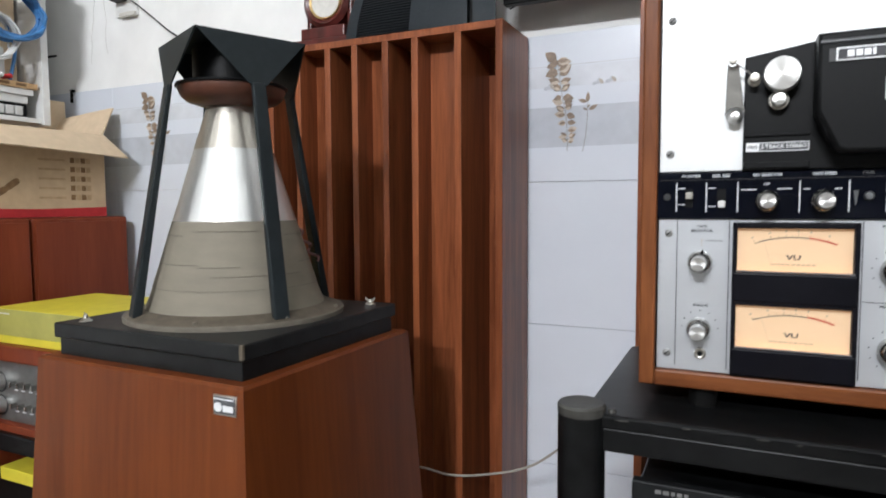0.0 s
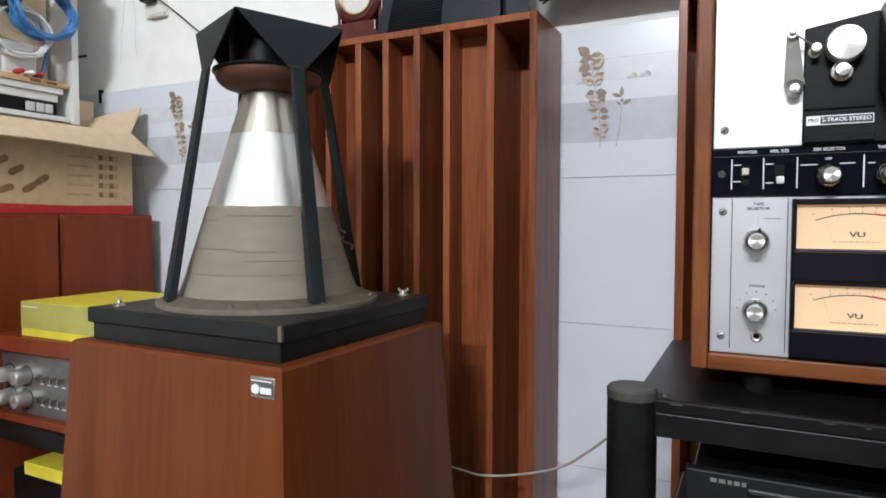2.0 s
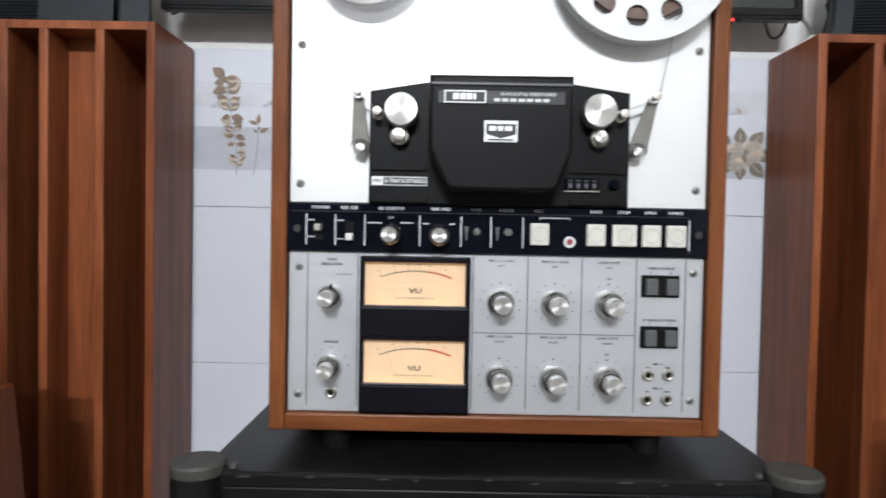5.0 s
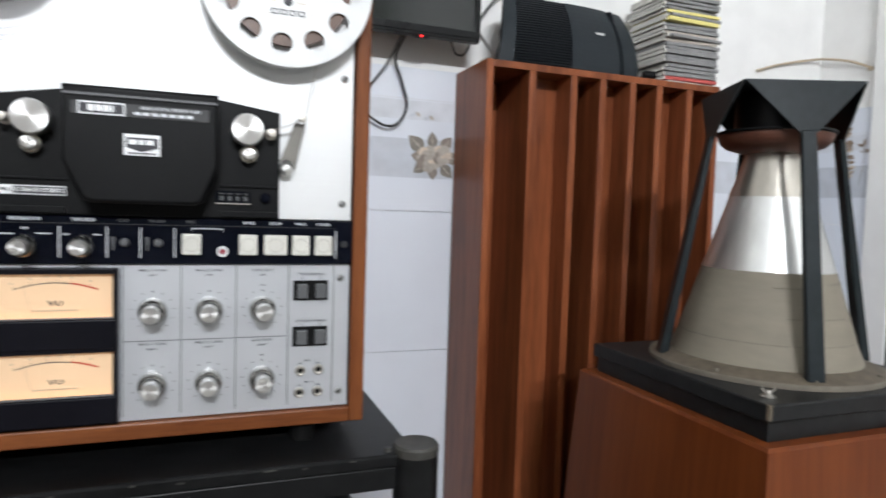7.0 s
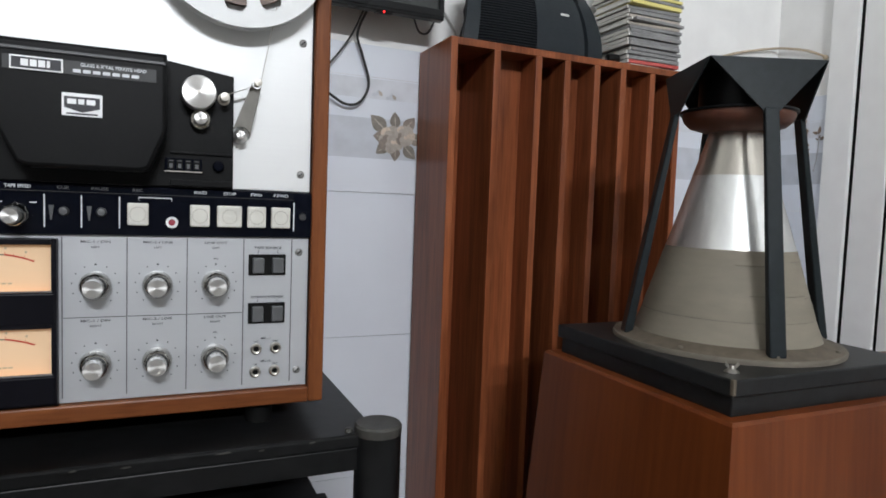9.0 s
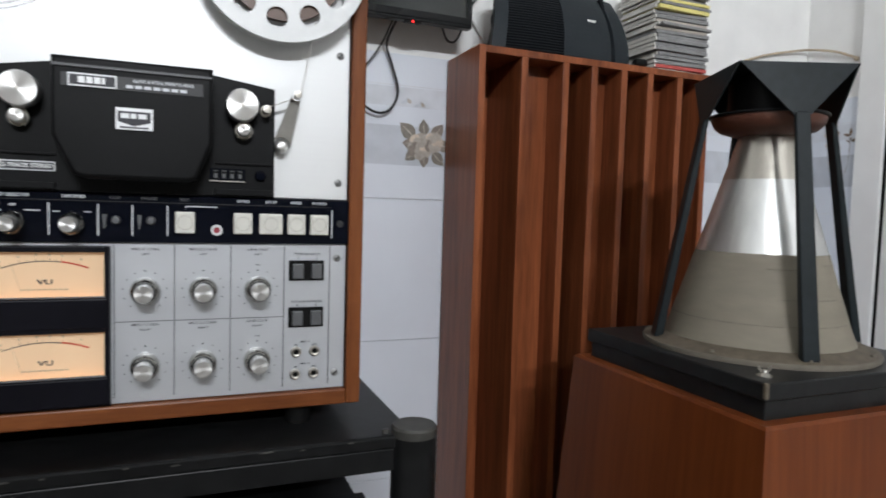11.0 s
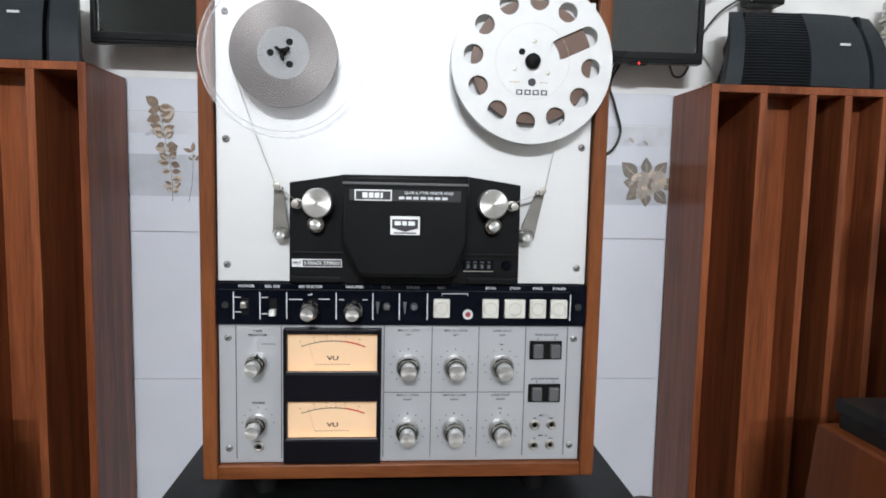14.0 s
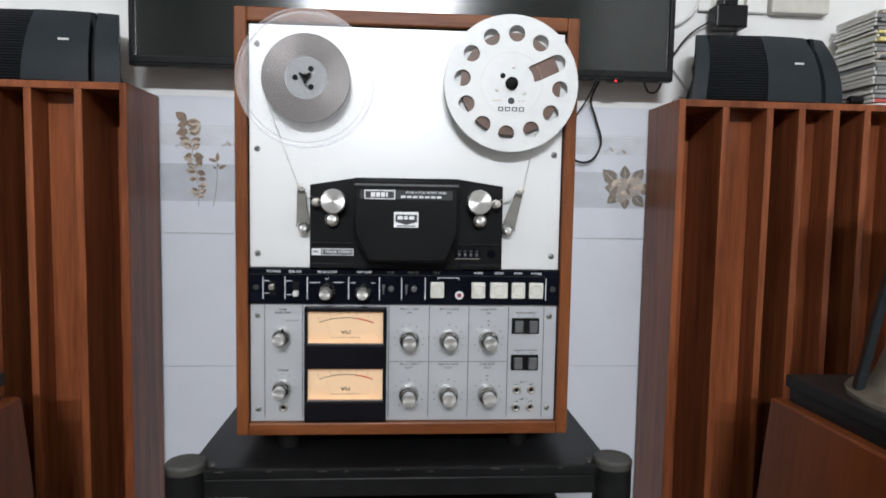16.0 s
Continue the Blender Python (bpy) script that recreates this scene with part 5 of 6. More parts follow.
adapter = thing("power_adapter", 0.720, 1.325, 1.412, "black plug-in adapter in a wall socket", "power adapter")
part("body", box(0.684, 0.757, 1.270, 1.312, 1.412, 1.462, 0.004), BLACK_TV, adapter)
part("plug", box(0.703, 0.738, 1.280, 1.318, 1.462, 1.482, 0.003), BLACK_TV, adapter)
part("socket_plate", box(0.690, 0.752, 1.312, 1.325, 1.470, 1.560, 0.003), BEIGE_PLASTIC, adapter, "pale socket plate")
cab = thing("wall_box", 0.90, 1.325, 1.457, "white plastic junction boxes fixed to the wall", "junction box")
part("cover", box(0.664, 0.826, 1.314, 1.325, 1.458, 1.640, 0.003), WHITE_PLASTIC, cab)
part("cover", box(0.829, 0.965, 1.300, 1.325, 1.457, 1.640, 0.003), BEIGE_PLASTIC, cab)


# ---- small surround speakers on the diffusers ----
def surround_speaker(dx):
    ob = thing("bookshelf_speaker", 0.755 + dx, 1.22, 1.2316, "charcoal bookshelf speaker with ribbed grille and sloping ends", "loudspeaker", "pair of speakers on the diffusers")
    zb, h = 1.2345, 0.1445

    def at(u, v, proud=0.0):
        x = (0.590 + 0.026 * v ** 1.2) * (1 - u) + (0.924 - 0.020 * v ** 1.8) * u
        y = 1.160 + 0.050 * v ** 2.2 + 0.045 * abs(u - 0.45) ** 2.5 * 2 - proud
        return Vector((x + dx, y, zb + h * v))

    mid = 0.757 + dx

    def shell(name, u0, u1, material, proud=0.0, label="", nu=5, nv=14, top=1.0, ribs=0):
        bm = bmesh.new()
        nv = nv if not ribs else ribs * 2
        grid = [[bm.verts.new(at(u0 + (u1 - u0) * i / nu, top * j / nv, proud + (0.0022 if ribs and j % 2 else 0))) for i in range(nu + 1)] for j in range(nv + 1)]
        rear = [[bm.verts.new((mid + (v.co.x - mid) * 0.80, 1.264, v.co.z)) for v in row] for row in (grid[0], grid[-1])]
        for j in range(nv):
            for i in range(nu):
                bm.faces.new((grid[j][i], grid[j][i + 1], grid[j + 1][i + 1], grid[j + 1][i]))
        for i in range(nu):
            bm.faces.new((grid[-1][i], grid[-1][i + 1], rear[1][i + 1], rear[1][i]))
            bm.faces.new((grid[0][i + 1], grid[0][i], rear[0][i], rear[0][i + 1]))
        for i in (0, nu):
            col = [grid[j][i] for j in range(nv + 1)]
            loop = col + [rear[1][i], rear[0][i]]
            bm.faces.new(loop if i else loop[::-1])
        bmesh.ops.recalc_face_normals(bm, faces=bm.faces[:])
        return part(name, bm, material, ob, label)

    shell("end_cheek", 0.0, 0.085, CHARCOAL, 0.0, "grey end cheek")
    shell("grille", 0.085, 0.47, GRILLE, -0.003, "black grille with fine horizontal ribs", 6, 14, 1.0, 26)
    panel = shell("panel", 0.47, 0.835, CHARCOAL, 0.0, "smooth charcoal front panel", 6)
    shell("gap", 0.835, 0.868, RUBBER, -0.014, "", 2)
    shell("end_cheek", 0.868, 1.0, CHARCOAL, 0.0, "grey end cheek", 4)
    p = at(0.70, 0.56, 0.001)
    part("maker_mark", box(p.x - 0.012, p.x + 0.008, p.y - 0.001, p.y + 0.003, p.z - 0.002, p.z + 0.002), KEY_LIGHT, panel, "small pale maker's mark")
    for s, x in ((-1, 0.622), (1, 0.892)):
        prof = [(1.190, zb), (1.272, zb), (1.252, zb + 0.060), (1.266, zb + 0.085), (1.238, zb + h - 0.004), (1.205, zb + h - 0.004)]
        bm = bmesh.new()
        a = [bm.verts.new((x + dx - 0.004 + (0.022 if s < 0 else -0.030) * ((z - zb) / h), y, z)) for y, z in prof]
        b = [bm.verts.new((x + dx + 0.004 + (0.022 if s < 0 else -0.030) * ((z - zb) / h), y, z)) for y, z in prof]
        bm.faces.new(a), bm.faces.new(b[::-1])
        for i in range(6):
            bm.faces.new((a[i], b[i], b[(i + 1) % 6], a[(i + 1) % 6]))
        bmesh.ops.recalc_face_normals(bm, faces=bm.faces[:])
        part("rear_cheek", bm, GRILLE, ob)
    for x in (0.63, 0.89):
        part("foot", box(x + dx - 0.02, x + dx + 0.02, 1.19, 1.25, 1.2316, zb + 0.001, 0.0008), RUBBER, ob)


surround_speaker(0.0)
surround_speaker(-1.484)

plug = thing("jack_plug", 0.945, 1.175, 1.2316, "black jack plug lying on the diffuser", "jack plug")
part("body", lathe([(0, -0.004), (0.008, -0.004), (0.010, 0.0), (0.010, 0.022), (0.006, 0.026), (0, 0.026)], (0.935, 1.172, 1.2420), "x", 18), RUBBER, plug, "", True)
part("lead", tube([(0.935, 1.172, 1.242), (0.925, 1.182, 1.236), (0.915, 1.20, 1.235)], 0.0025), CABLE_BLACK, plug)
slip = solo("paper_slip", box(0.965, 1.010, 1.165, 1.20, 1.2317, 1.2347, 0.0008), DISC_WHITE, "small white folded slip on the diffuser", "paper slip")
clip = solo("metal_clip", tube([(0.560, 1.20, 1.2335), (0.572, 1.195, 1.242), (0.585, 1.20, 1.240), (0.590, 1.22, 1.2335)], 0.0018), STEEL, "small bent metal clip on the diffuser", "clip", smooth=True)

rng = random.Random(11)
z = 1.2316
k = 0
while z < 1.425:
    h = rng.choice((0.0078, 0.0090, 0.0098))
    dx, dy = rng.uniform(-0.006, 0.006), rng.uniform(-0.005, 0.005)
    lean = (z - 1.2316) * -0.03
    case = thing("disc_case", 1.06, 1.235, z, "slim plastic disc case in an untidy stack", "disc case", "stack of disc cases")
    if k == 0:
        skin = DISC_WHITE
    elif k == 1:
        skin = DISC_RED
    elif k in (15, 17):
        skin = DISC_YELLOW
    else:
        skin = rng.choice((DISC_GREY, DISC_GREY, DISC_GREY, DISC_BEIGE))
    part("tray", box(0.990 + dx, 1.132 + dx, 1.172 + dy, 1.297 + dy, z, z + h - 0.0014, 0.0008, 1, None, rng.uniform(-3, 3)), skin, case)
    part("spine", box(0.9875 + dx + lean, 0.9915 + dx + lean, 1.174 + dy, 1.295 + dy, z + 0.0004, z + h - 0.0018, 0.0004, 1), DISC_WHITE if k != 9 else DISC_GREY, case, "pale printed spine")
    z += h
    k += 1

# ---- mantel clock on the far diffuser ----
clock = thing("mantel_clock", -0.960, 1.21, 1.2316, "dark mahogany mantel clock with a round brass-rimmed dial", "clock")
part("base", box(-1.030, -0.892, 1.175, 1.265, 1.2316, 1.250, 0.003), DARK_MAHOGANY, clock)
part("plinth", box(-1.018, -0.904, 1.182, 1.258, 1.250, 1.276, 0.003), DARK_MAHOGANY, clock)
for x in (-1.018, -0.912):
    part("pillar", box(x, x + 0.012, 1.205, 1.235, 1.276, 1.400, 0.003), DARK_MAHOGANY, clock)
part("case_ring", lathe([(0.040, 0.018), (0.050, 0.022), (0.060, 0.014), (0.060, -0.02), (0.0, -0.02)], (-0.962, 1.215, 1.335), "-y", 40), DARK_MAHOGANY, clock, "", True)
part("bezel", lathe([(0.036, 0.019), (0.040, 0.022), (0.043, 0.018)], (-0.962, 1.215, 1.335), "-y", 40), GOLD, clock, "brass rim", True)
part("dial", lathe([(0, 0.017), (0.037, 0.017)], (-0.962, 1.215, 1.335), "-y", 32), DISC_WHITE, clock, "cream dial")
part("crest", prism([(-0.020, -0.002), (0.020, -0.002), (0.006, 0.008), (0, 0.018), (-0.006, 0.008)], 0.012, facing(-0.962, 1.215, 1.277)), DARK_MAHOGANY, clock)

# ---- cables by the stand ----
cable("speaker_cable", [(-0.86, 1.12, 0.362), (-0.706, 1.135, 0.358), (-0.640, 1.138, 0.352), (-0.560, 1.142, 0.366), (-0.480, 1.142, 0.395), (-0.425, 1.138, 0.437), (-0.36, 1.10, 0.50), (-0.28, 1.06, 0.56), (-0.20, 1.02, 0.575)], 0.0024, CABLE_GREY, "grey speaker cable slung between stand and speaker")
cable("thin_lead", [(-0.205, 1.06, 0.64), (-0.212, 1.03, 0.60), (-0.220, 0.99, 0.585)], 0.0016, CABLE_GREY, "thin grey lead behind the player")
lead = [ring_point(-0.834, 0.771, 0.122 - 0.004 * k + 0.006 * math.sin(k * 2.1), 38 + 2.5 * math.sin(k * 2.7), 0.800 + 0.007 * k) for k in range(11)]
cable("voice_coil_lead", lead, 0.0022, CABLE_BROWN, "brown lead twisted along the cage leg")

# ---- side with shelves and boxes ----
FX = -1.720
for y0, y1 in ((1.014, 1.284), (0.742, 1.010)):
    sp = thing("floor_speaker", FX - 0.15, (y0 + y1) / 2, 0, "tall red-brown veneered speaker cabinet against the side wall", "loudspeaker", "red-brown cabinets under the carton")
    part("cabinet", box(FX - 0.33, FX, y0, y1, 0.0, 0.861, 0.006, 3), REDWOOD, sp)
    part("baffle", box(FX, FX + 0.004, y0 + 0.006, y1 - 0.006, 0.06, 0.850, 0.0015), REDWOOD, sp)

carton = thing("carton", FX - 0.17, 0.96, 0.861, "open brown cardboard carton with printed pictures and red stripe", "carton")
CY0, CY1, CX0, CX1, CZ = 0.62, 1.236, -2.08, -1.742, 1.085
part("front_wall", box(CX1 - 0.004, CX1, CY0, CY1, 0.862, CZ), CARD, carton)
part("back_wall", box(CX0, CX0 + 0.004, CY0, CY1, 0.862, CZ), CARD, carton)
for y in (CY0, CY1 - 0.004):
    part("side_wall", box(CX0 + 0.004, CX1 - 0.004, y, y + 0.004, 0.862, CZ), CARD, carton)
part("bottom", box(CX0 + 0.004, CX1 - 0.004, CY0 + 0.004, CY1 - 0.004, 0.862, 0.866), CARD_IN, carton)


def sheet(points, thick, material, name, parent, label=""):
    bm = bmesh.new()
    ps = [Vector(p) for p in points]
    n = (ps[1] - ps[0]).cross(ps[2] - ps[0]).normalized() * thick / 2
    a = [bm.verts.new(p + n) for p in ps]
    b = [bm.verts.new(p - n) for p in ps]
    bm.faces.new(a), bm.faces.new(b[::-1])
    for i in range(len(ps)):
        j = (i + 1) % len(ps)
        bm.faces.new((a[i], b[i], b[j], a[j]))
    bmesh.ops.recalc_face_normals(bm, faces=bm.faces[:])
    return part(name, bm, material, parent, label)


sheet([(CX1, CY0, CZ + 0.002), (CX1, CY1, CZ + 0.002), (CX1 + 0.070, CY1 + 0.020, CZ - 0.062), (CX1 + 0.078, 0.95, CZ - 0.052), (CX1 + 0.075, CY0, CZ - 0.050)], 0.004, CARD_IN, "front_flap", carton, "pale flap folded down over the front")
sheet([(CX1 - 0.005, CY1, CZ + 0.002), (CX0 + 0.005, CY1, CZ + 0.002), (CX0 + 0.02, CY1 + 0.045, CZ + 0.060), (CX1 - 0.02, CY1 + 0.050, CZ + 0.085)], 0.004, CARD_IN, "side_flap", carton, "raised side flap")
sheet([(CX0, CY0, CZ + 0.002), (CX0, CY1 - 0.02, CZ + 0.002), (CX0 - 0.02, CY1 - 0.02, CZ + 0.10), (CX0 - 0.02, CY0, CZ + 0.10)], 0.004, CARD_IN, "back_flap", carton)
part("red_stripe", box(CX1, CX1 + 0.0012, CY0, CY1, 0.8625, 0.880), CARD_RED, carton, "red printed stripe")
sheet([(CX1 + 0.0008, CY0, 0.8795), (CX1 + 0.0008, CY1, 0.8795), (CX1 + 0.0008, CY1, 0.888), (CX1 + 0.0008, 1.05, 0.8835), (CX1 + 0.0008, CY0, 0.889)], 0.0012, CARD_RED, "red_stripe", carton)
for k in range(5):
    zz = 1.008 - 0.0245 * k
    part("printed_line", box(CX1, CX1 + 0.0008, 1.050, 1.120, zz, zz + 0.005), CARD_PRINT_FAINT, carton)
    for j in range(4):
        part("printed_line", box(CX1, CX1 + 0.0008, 1.135 + 0.015 * j, 1.147 + 0.015 * j, zz - 0.003, zz + 0.011), CARD_PRINT_FAINT if j % 2 else CARD_PRINT, carton)
for y, zz, t in ((0.925, 0.965, 30), (0.955, 0.925, 30), (0.890, 0.985, 30), (0.900, 0.920, 20), (0.985, 0.945, 35), (0.860, 0.940, 25)):
    m = Matrix.Translation((CX1 + 0.0005, y, zz)) @ Matrix.Rotation(radians(90), 4, "Z") @ Matrix.Rotation(radians(90), 4, "X") @ Matrix.Rotation(radians(t), 4, "Z")
    part("printed_picture", prism(capsule(-0.012, 0, 0.012, 0, 0.008, 4), 0.0008, m), CARD_PRINT, carton)

shelf = thing("wall_shelf", -1.93, 0.75, 1.10, "white open wall shelf crammed with boxes and cables", "shelf")
part("side_panel", box(-2.115, -1.722, 1.056, 1.074, 1.09, 2.20, 0.0015), WHITE_PLASTIC, shelf)
part("side_panel", box(-2.115, -1.722, 0.10, 0.118, 1.09, 2.20, 0.0015), WHITE_PLASTIC, shelf)
part("shelf_board", box(-2.115, -1.730, 0.118, 1.056, 1.094, 1.106, 0.001), WHITE_PLASTIC, shelf)
part("shelf_board", box(-2.115, -1.735, 0.118, 1.056, 1.62, 1.635, 0.001), WHITE_PLASTIC, shelf)
part("back_panel", box(-2.118, -2.112, 0.118, 1.056, 1.106, 2.20), WHITE_PLASTIC, shelf)
board = solo("wooden_board", box(-2.08, -1.728, 0.36, 1.048, 1.176, 1.190, 0.001), PLYWOOD, "raw pine board lying on the white box", "board")
for y in (0.995, 0.955):
    part("stamp", box(-1.728, -1.7272, y, y + 0.025, 1.180, 1.186), CARD_PRINT, board)
wbox = thing("white_box", -1.9, 0.72, 1.140, "flat white storage box under a wooden board", "box")
part("body", box(-2.08, -1.740, 0.38, 1.030, 1.140, 1.160, 0.002), WHITE_PLASTIC, wbox)
part("lid", box(-2.085, -1.733, 0.37, 1.040, 1.160, 1.176, 0.002), WHITE_PLASTIC, wbox)
for y in (0.80, 0.84):
    part("finger_hole", prism([(0.012 * math.cos(math.pi * i / 10), 0.012 * math.sin(math.pi * i / 10)) for i in range(11)], 0.0006, Matrix.Translation((-1.7395, y, 1.142)) @ Matrix.Rotation(radians(90), 4, "Z") @ Matrix.Rotation(radians(90), 4, "X")), KEY_GREY, wbox)
tray = solo("dark_tray", box(-2.08, -1.742, 0.40, 1.028, 1.1062, 1.140, 0.002), BLACK_PLATE, "dark flat component under the white box", "component")
for k in range(3):
    part("terminal_block", box(-1.742, -1.732, 0.950 + 0.022 * k, 0.968 + 0.022 * k, 1.110, 1.132, 0.002), KEY_LIGHT, tray, "pale terminal block")
pad = solo("cardboard_piece", box(-1.80, -1.775, 1.078, 1.150, 1.090, 1.165, 0.002), CARD_IN, "small folded piece of pale cardboard", "cardboard")


def coil(name, cx, cy, cz, r, turns, wire, material, label, seed, squash=0.8):
    rg = random.Random(seed)
    pts = []
    for k in range(turns * 8):
        a = 2 * math.pi * k / 8
        rr = r * (0.86 + 0.18 * rg.random())
        pts.append((cx + 0.018 * rg.uniform(-1, 1) + 0.02 * k / (turns * 8), cy + rr * math.cos(a), cz + squash * rr * math.sin(a)))
    return cable(name, pts, wire, material, label)


solo("beige_box", box(-2.05, -1.80, 0.55, 1.045, 1.190, 1.42, 0.004), CARD_IN, "pale cardboard box at the back of the shelf", "box")
solo("grey_box", box(-2.05, -1.79, 0.30, 1.040, 1.421, 1.60, 0.004), BEIGE_PLASTIC, "grey plastic box stacked on the shelf", "box")
coil("blue_cable_coil", -1.712, 0.975, 1.345, 0.078, 10, 0.0046, CABLE_BLUE, "coil of blue network cable on the shelf", 1)
coil("maroon_cable_coil", -1.705, 0.985, 1.430, 0.075, 14, 0.0036, CABLE_BROWN, "tangle of maroon cable on the shelf", 2, 0.6)
coil("white_cable_coil", -1.735, 0.930, 1.285, 0.065, 7, 0.0030, CABLE_WHITE, "loose white cable on the shelf", 3, 0.9)
coil("black_cable_coil", -1.735, 0.875, 1.395, 0.070, 10, 0.0042, CABLE_BLACK, "coil of black cable on the shelf", 4)
cable("blue_cable", [(-1.735, 0.985, 1.330), (-1.730, 0.998, 1.270), (-1.732, 0.990, 1.215), (-1.740, 0.988, 1.192)], 0.0042, CABLE_BLUE, "blue cable hanging from the coil")
bottle = solo("blue_bottle", lathe([(0, 0), (0.026, 0), (0.028, 0.004), (0.028, 0.085), (0.018, 0.100), (0.012, 0.104), (0.012, 0.118), (0, 0.118)], (-1.775, 0.880, 1.190), "z", 28), CABLE_BLUE, "blue plastic bottle on the board", "bottle", smooth=True)
tub = solo("yellow_tub", lathe([(0, 0), (0.030, 0), (0.033, 0.030), (0.035, 0.032), (0.035, 0.037), (0, 0.038)], (-1.775, 0.815, 1.190), "z", 28), YELLOW, "small yellow plastic tub on the board", "tub", smooth=True)
for y, zz, mt in ((0.930, 1.205, CARD_RED), (0.955, 1.200, WHITE_PLASTIC), (0.975, 1.203, CARD_RED)):
    solo("connector", lathe([(0, 0), (0.006, 0.002), (0.006, 0.03), (0.003, 0.036), (0, 0.036)], (-1.745, y, 1.1975), "x", 12), mt, "small audio connector on the board", "connector", smooth=True)
sack = solo("white_packet", box(-1.80, -1.752, 0.905, 0.990, 1.190, 1.275, 0.012, 3), WHITE_PLASTIC, "crumpled white paper packet on the board", "packet")
solo("black_hook", box(-1.735, -1.70, 1.076, 1.082, 1.262, 1.266), RUBBER, "black hook on the shelf side", "hook")

sw = thing("wall_switch", -1.735, WALL_Y, 1.43, "white wall socket with a dark plug and cable", "wall socket")
part("plate", box(-1.775, -1.690, 1.316, 1.325, 1.432, 1.56, 0.002), WHITE_PLASTIC, sw)
part("lower_lip", box(-1.752, -1.690, 1.308, 1.318, 1.428, 1.441, 0.002), BEIGE_PLASTIC, sw)
part("plug", box(-1.765, -1.722, 1.285, 1.316, 1.470, 1.505, 0.005), BLACK_TV, sw)
cable("wall_lead", [(-1.735, 1.292, 1.485), (-1.69, 1.300, 1.465), (-1.62, 1.306, 1.415), (-1.545, 1.310, 1.360), (-1.46, 1.310, 1.32)], 0.0020, CABLE_BLACK, "black lead running from the socket down the wall")
fuse = solo("door_stop", box(-1.984, -1.976, 1.312, 1.325, 1.205, 1.245, 0.001), RUBBER, "small black clip on the wall", "clip")

amp = thing("amplifier", -1.5, 0.87, 0.395, "silver-faced amplifier in a red-brown wooden case", "amplifier")
part("case_top", box(-1.745, -1.300, 0.850, 1.16, 0.552, 0.588, 0.004), REDWOOD, amp)
part("case_side", box(-1.745, -1.725, 0.850, 1.16, 0.410, 0.552, 0.002), REDWOOD, amp)
part("case_side", box(-1.320, -1.300, 0.850, 1.16, 0.410, 0.552, 0.002), REDWOOD, amp)
part("case_bottom", box(-1.745, -1.300, 0.850, 1.16, 0.395, 0.412, 0.002), REDWOOD, amp)
fascia = part("fascia", box(-1.725, -1.320, 0.868, 0.885, 0.412, 0.552, 0.001), SILVER_FACE, amp, "silver front panel")
for x in (-1.686, -1.626):
    for zz in (0.498, 0.446):
        k_ = part("knob", lathe([(0, 0.032), (0.014, 0.031), (0.0165, 0.028), (0.0175, 0.004), (0.0185, 0)], (x, 0.868, zz), "-y", 28), ALU_BRIGHT, fascia, "bright aluminium knob", True)
        # dark flat ring drawn on the fascia for the shade round the knob
        part("shadow_ring", lathe([(0.020, 0.0006), (0.024, 0.0006)], (x, 0.868, zz), "-y", 28), BADGE_DARK, fascia)
for x in (-1.57, -1.545, -1.52, -1.495):
    for zz in (0.500, 0.452):
        part("lever_switch", box(x - 0.002, x + 0.002, 0.853, 0.868, zz - 0.006, zz + 0.006, 0.001), CHROME, fascia)
        part("small_print", box(x - 0.006, x + 0.006, 0.8674, 0.868, zz - 0.016, zz - 0.013), WHITE_INK, fascia)
ybox = thing("yellow_box", -1.46, 0.98, 0.588, "bright yellow printed cardboard box on the amplifier", "box")
part("body", box(-1.640, -1.290, 0.868, 1.12, 0.588, 0.6655, 0.0015), YELLOW, ybox)
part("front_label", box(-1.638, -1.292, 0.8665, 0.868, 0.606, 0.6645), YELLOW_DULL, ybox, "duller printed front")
part("printed_line", box(-1.630, -1.578, 0.8658, 0.8665, 0.653, 0.656), KEY_LIGHT, ybox)
rack = thing("side_rack", -1.5, 1.0, 0, "black rack carrying the amplifier", "hi-fi rack")
for zz in (0.355, 0.10):
    part("shelf", box(-1.742, -1.285, 0.84, 1.18, zz, zz + 0.040 if zz > 0.3 else zz + 0.02, 0.003), BLACK_STAND, rack)
for x in (-1.730, -1.300):
    for y in (0.855, 1.165):
        part("leg", box(x - 0.012, x + 0.012, y - 0.012, y + 0.012, 0, 0.355, 0.002), BLACK_STAND, rack)
comp = solo("black_component", box(-1.70, -1.33, 0.875, 1.15, 0.12, 0.272, 0.003), BLACK_STAND, "black component on the rack's lower shelf", "component")
book = solo("yellow_book", box(-1.640, -1.40, 0.865, 1.02, 0.2725, 0.302, 0.002), YELLOW, "yellow booklet on the black component", "booklet")

# ---- door beside the speaker ----
door = thing("door_1", RIGHT_X - 0.02, 0.9, 0, "white painted folding door panels with dark joints", "door", kind="structure")
part("casing", box(RIGHT_X - 0.016, RIGHT_X, 1.091, 1.162, 0, 2.20, 0.003), PAINT_DOOR, door)
part("leaf", box(RIGHT_X - 0.013, RIGHT_X, 1.002, 1.080, 0, 2.15, 0.003), PAINT_DOOR, door)
part("joint", box(RIGHT_X - 0.007, RIGHT_X, 1.080, 1.091, 0, 2.15), RUBBER, door)
part("joint", box(RIGHT_X - 0.007, RIGHT_X, 0.993, 1.002, 0, 2.15), RUBBER, door)
part("leaf", box(RIGHT_X - 0.013, RIGHT_X, 0.28, 0.993, 0, 2.15, 0.003), PAINT_DOOR, door)
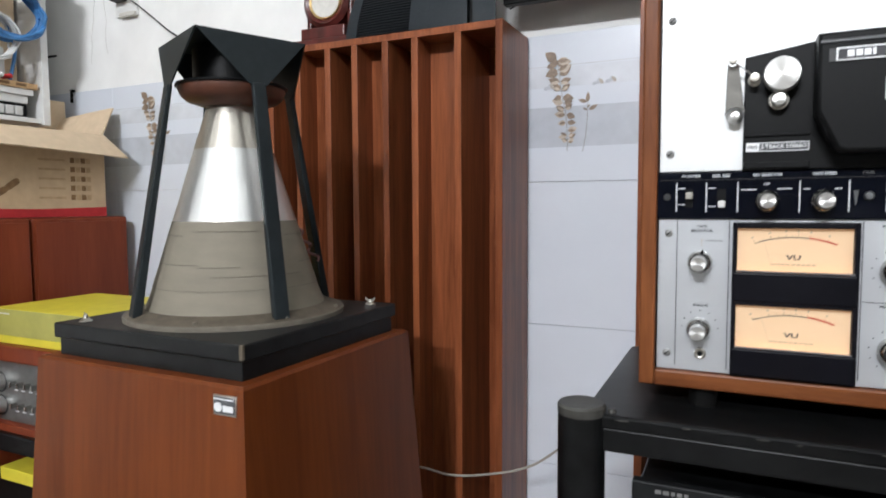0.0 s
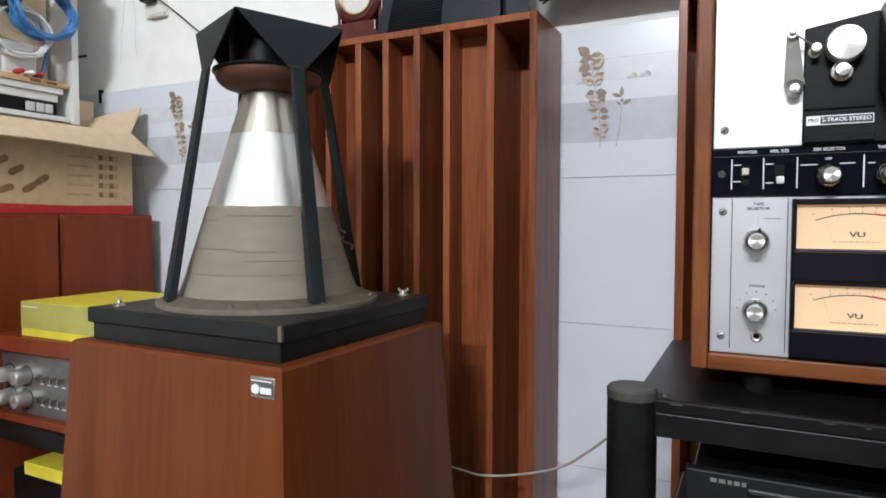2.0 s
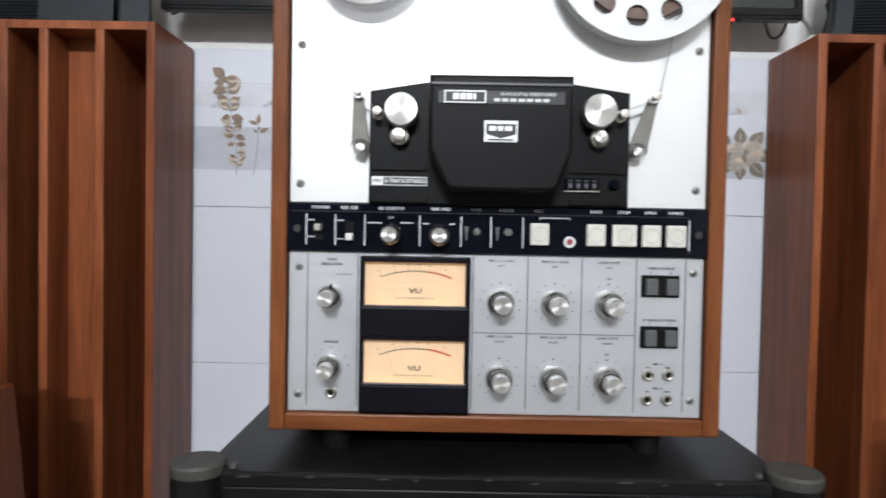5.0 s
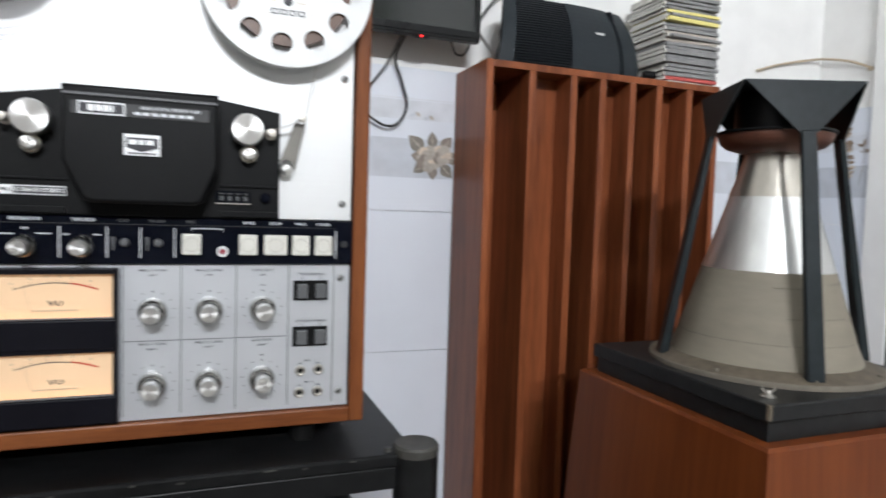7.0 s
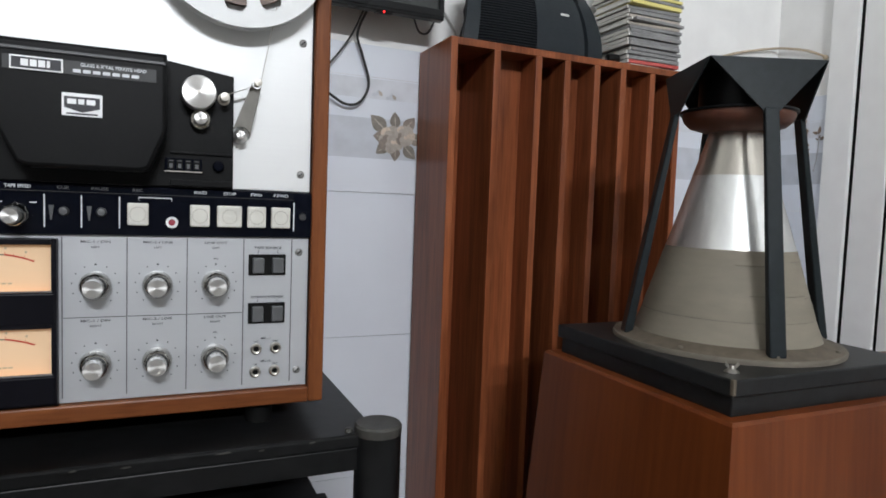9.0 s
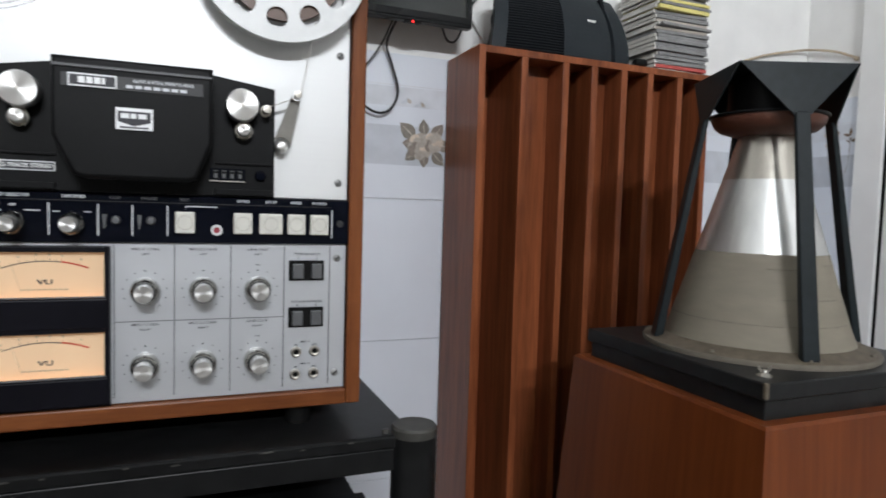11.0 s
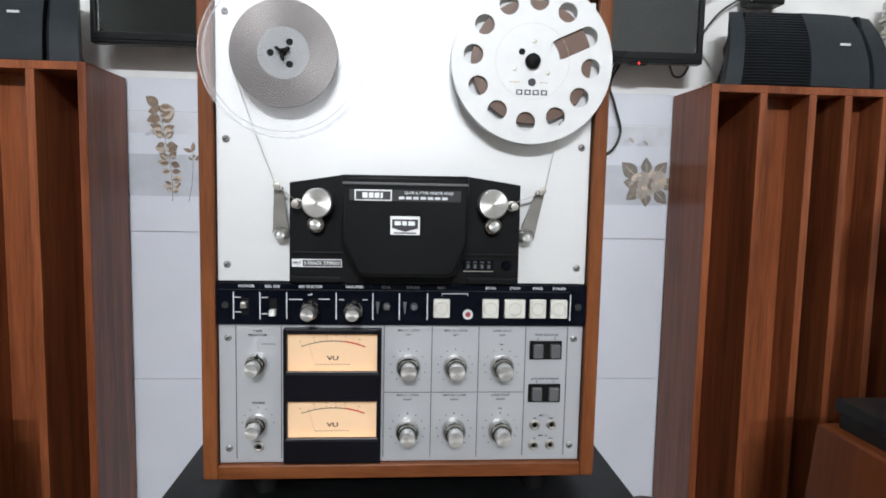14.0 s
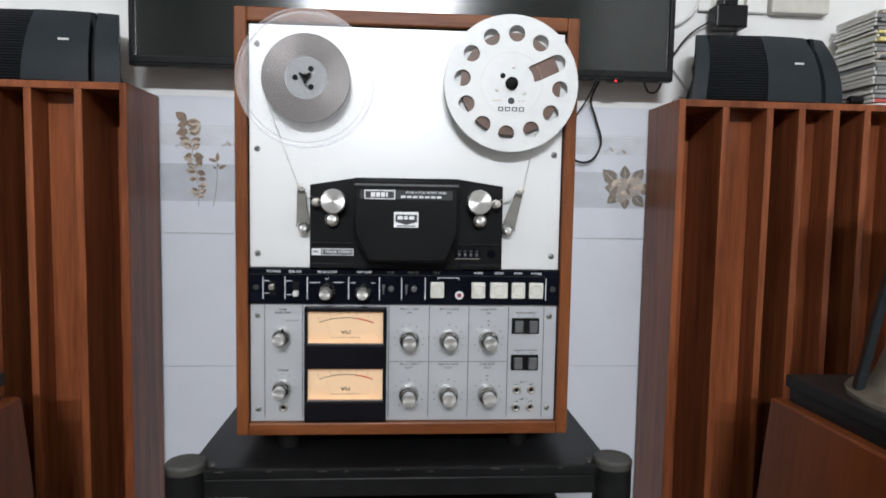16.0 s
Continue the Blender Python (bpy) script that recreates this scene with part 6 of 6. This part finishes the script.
cab2 = solo("side_cabinet", box(RIGHT_X - 0.20, RIGHT_X - 0.030, 0.30, 0.945, 0, 0.620, 0.004), VENEER, "brown wooden cabinet beside the door", "cabinet")
cable("twine", [(1.40, 1.318, 1.330), (1.47, 1.316, 1.352), (1.56, 1.312, 1.372), (1.618, 1.300, 1.380), (1.626, 1.235, 1.362), (1.630, 1.180, 1.336)], 0.0032, ROPE, "tan twine strung across the corner of the wall")
solo("nail", lathe([(0, 0.008), (0.006, 0.007), (0.006, 0.0), (0, 0)], (1.629, 1.176, 1.332), "-x", 12), ROPE, "knot of twine on a nail", "nail", smooth=True)

# ---- tiles and their prints ----
tiles_along(wall_back, LEFT_X, RIGHT_X, [0.6 * k - 0.003 for k in range(-3, 4)], on_back)
tiles_along(wall_right, 0.010, 0.160, [], on_right)
sprig(wall_back, at_back(-0.455, 0.996))
sprig(wall_back, at_back(-1.635, 1.009))
rose(wall_back, at_back(0.508, 1.051))
sprig(wall_right, at_right(0.105, 1.039))
for x, zz in ((0.455, 1.135), (0.485, 1.130), (0.56, 1.140), (-0.505, 1.125), (-0.405, 1.128), (-0.38, 1.13)):
    for k in range(3):
        print_leaf(wall_back, facing(x + 0.011 * k, WALL_Y - 0.0088 - 0.0008 * k, zz), 0.013, 0.007, 55 * k - 70, (TILE_BAND, TILE_BAND, PETAL)[k])

# ---- the shelf and all that lies on it hang on the side wall ----
SHELF_FROM, SHELF_BY = Vector((-0.164, 0.024, 0.8575)), 1.124
ON_SHELF = ("wall_shelf", "wooden_board", "white_box", "dark_tray", "cardboard_piece", "beige_box", "grey_box", "blue_cable_coil", "maroon_cable_coil", "white_cable_coil", "black_cable_coil", "blue_cable", "blue_bottle", "yellow_tub", "connector", "white_packet", "black_hook")
for ob in scene.collection.all_objects:
    if ob.parent is None and ob.name.split(".")[0] in ON_SHELF:
        ob.location = SHELF_FROM + (ob.location - SHELF_FROM) * SHELF_BY
        ob.scale = (SHELF_BY, SHELF_BY, SHELF_BY)

# ---- hairline cracks in the plaster above the tiles ----
CRACK = plain("grey_plaster_crack", (0.52, 0.50, 0.47), 0.9, 0.0, 60, 0.3, 0.0, 0.2)


def crack(x, z, length, lean, seed):
    """A wandering hairline crack that runs down the back wall."""
    rg = random.Random(seed)
    pts = [(x, WALL_Y + 0.0002, z)]
    for k in range(9):
        x += lean * length / 9 + rg.uniform(-0.006, 0.006)
        z -= length / 9
        pts.append((x, WALL_Y + 0.0002, z))
    part("crack", tube(pts, 0.0009, 5, 3), CRACK, wall_back)


for cx_, cz_, cl_, ce_, cs_ in ((-1.851, 1.626, 0.288, 0.02, 5), (-1.871, 1.542, 0.226, -0.10, 8)):
    crack(cx_, cz_, cl_, ce_, cs_)
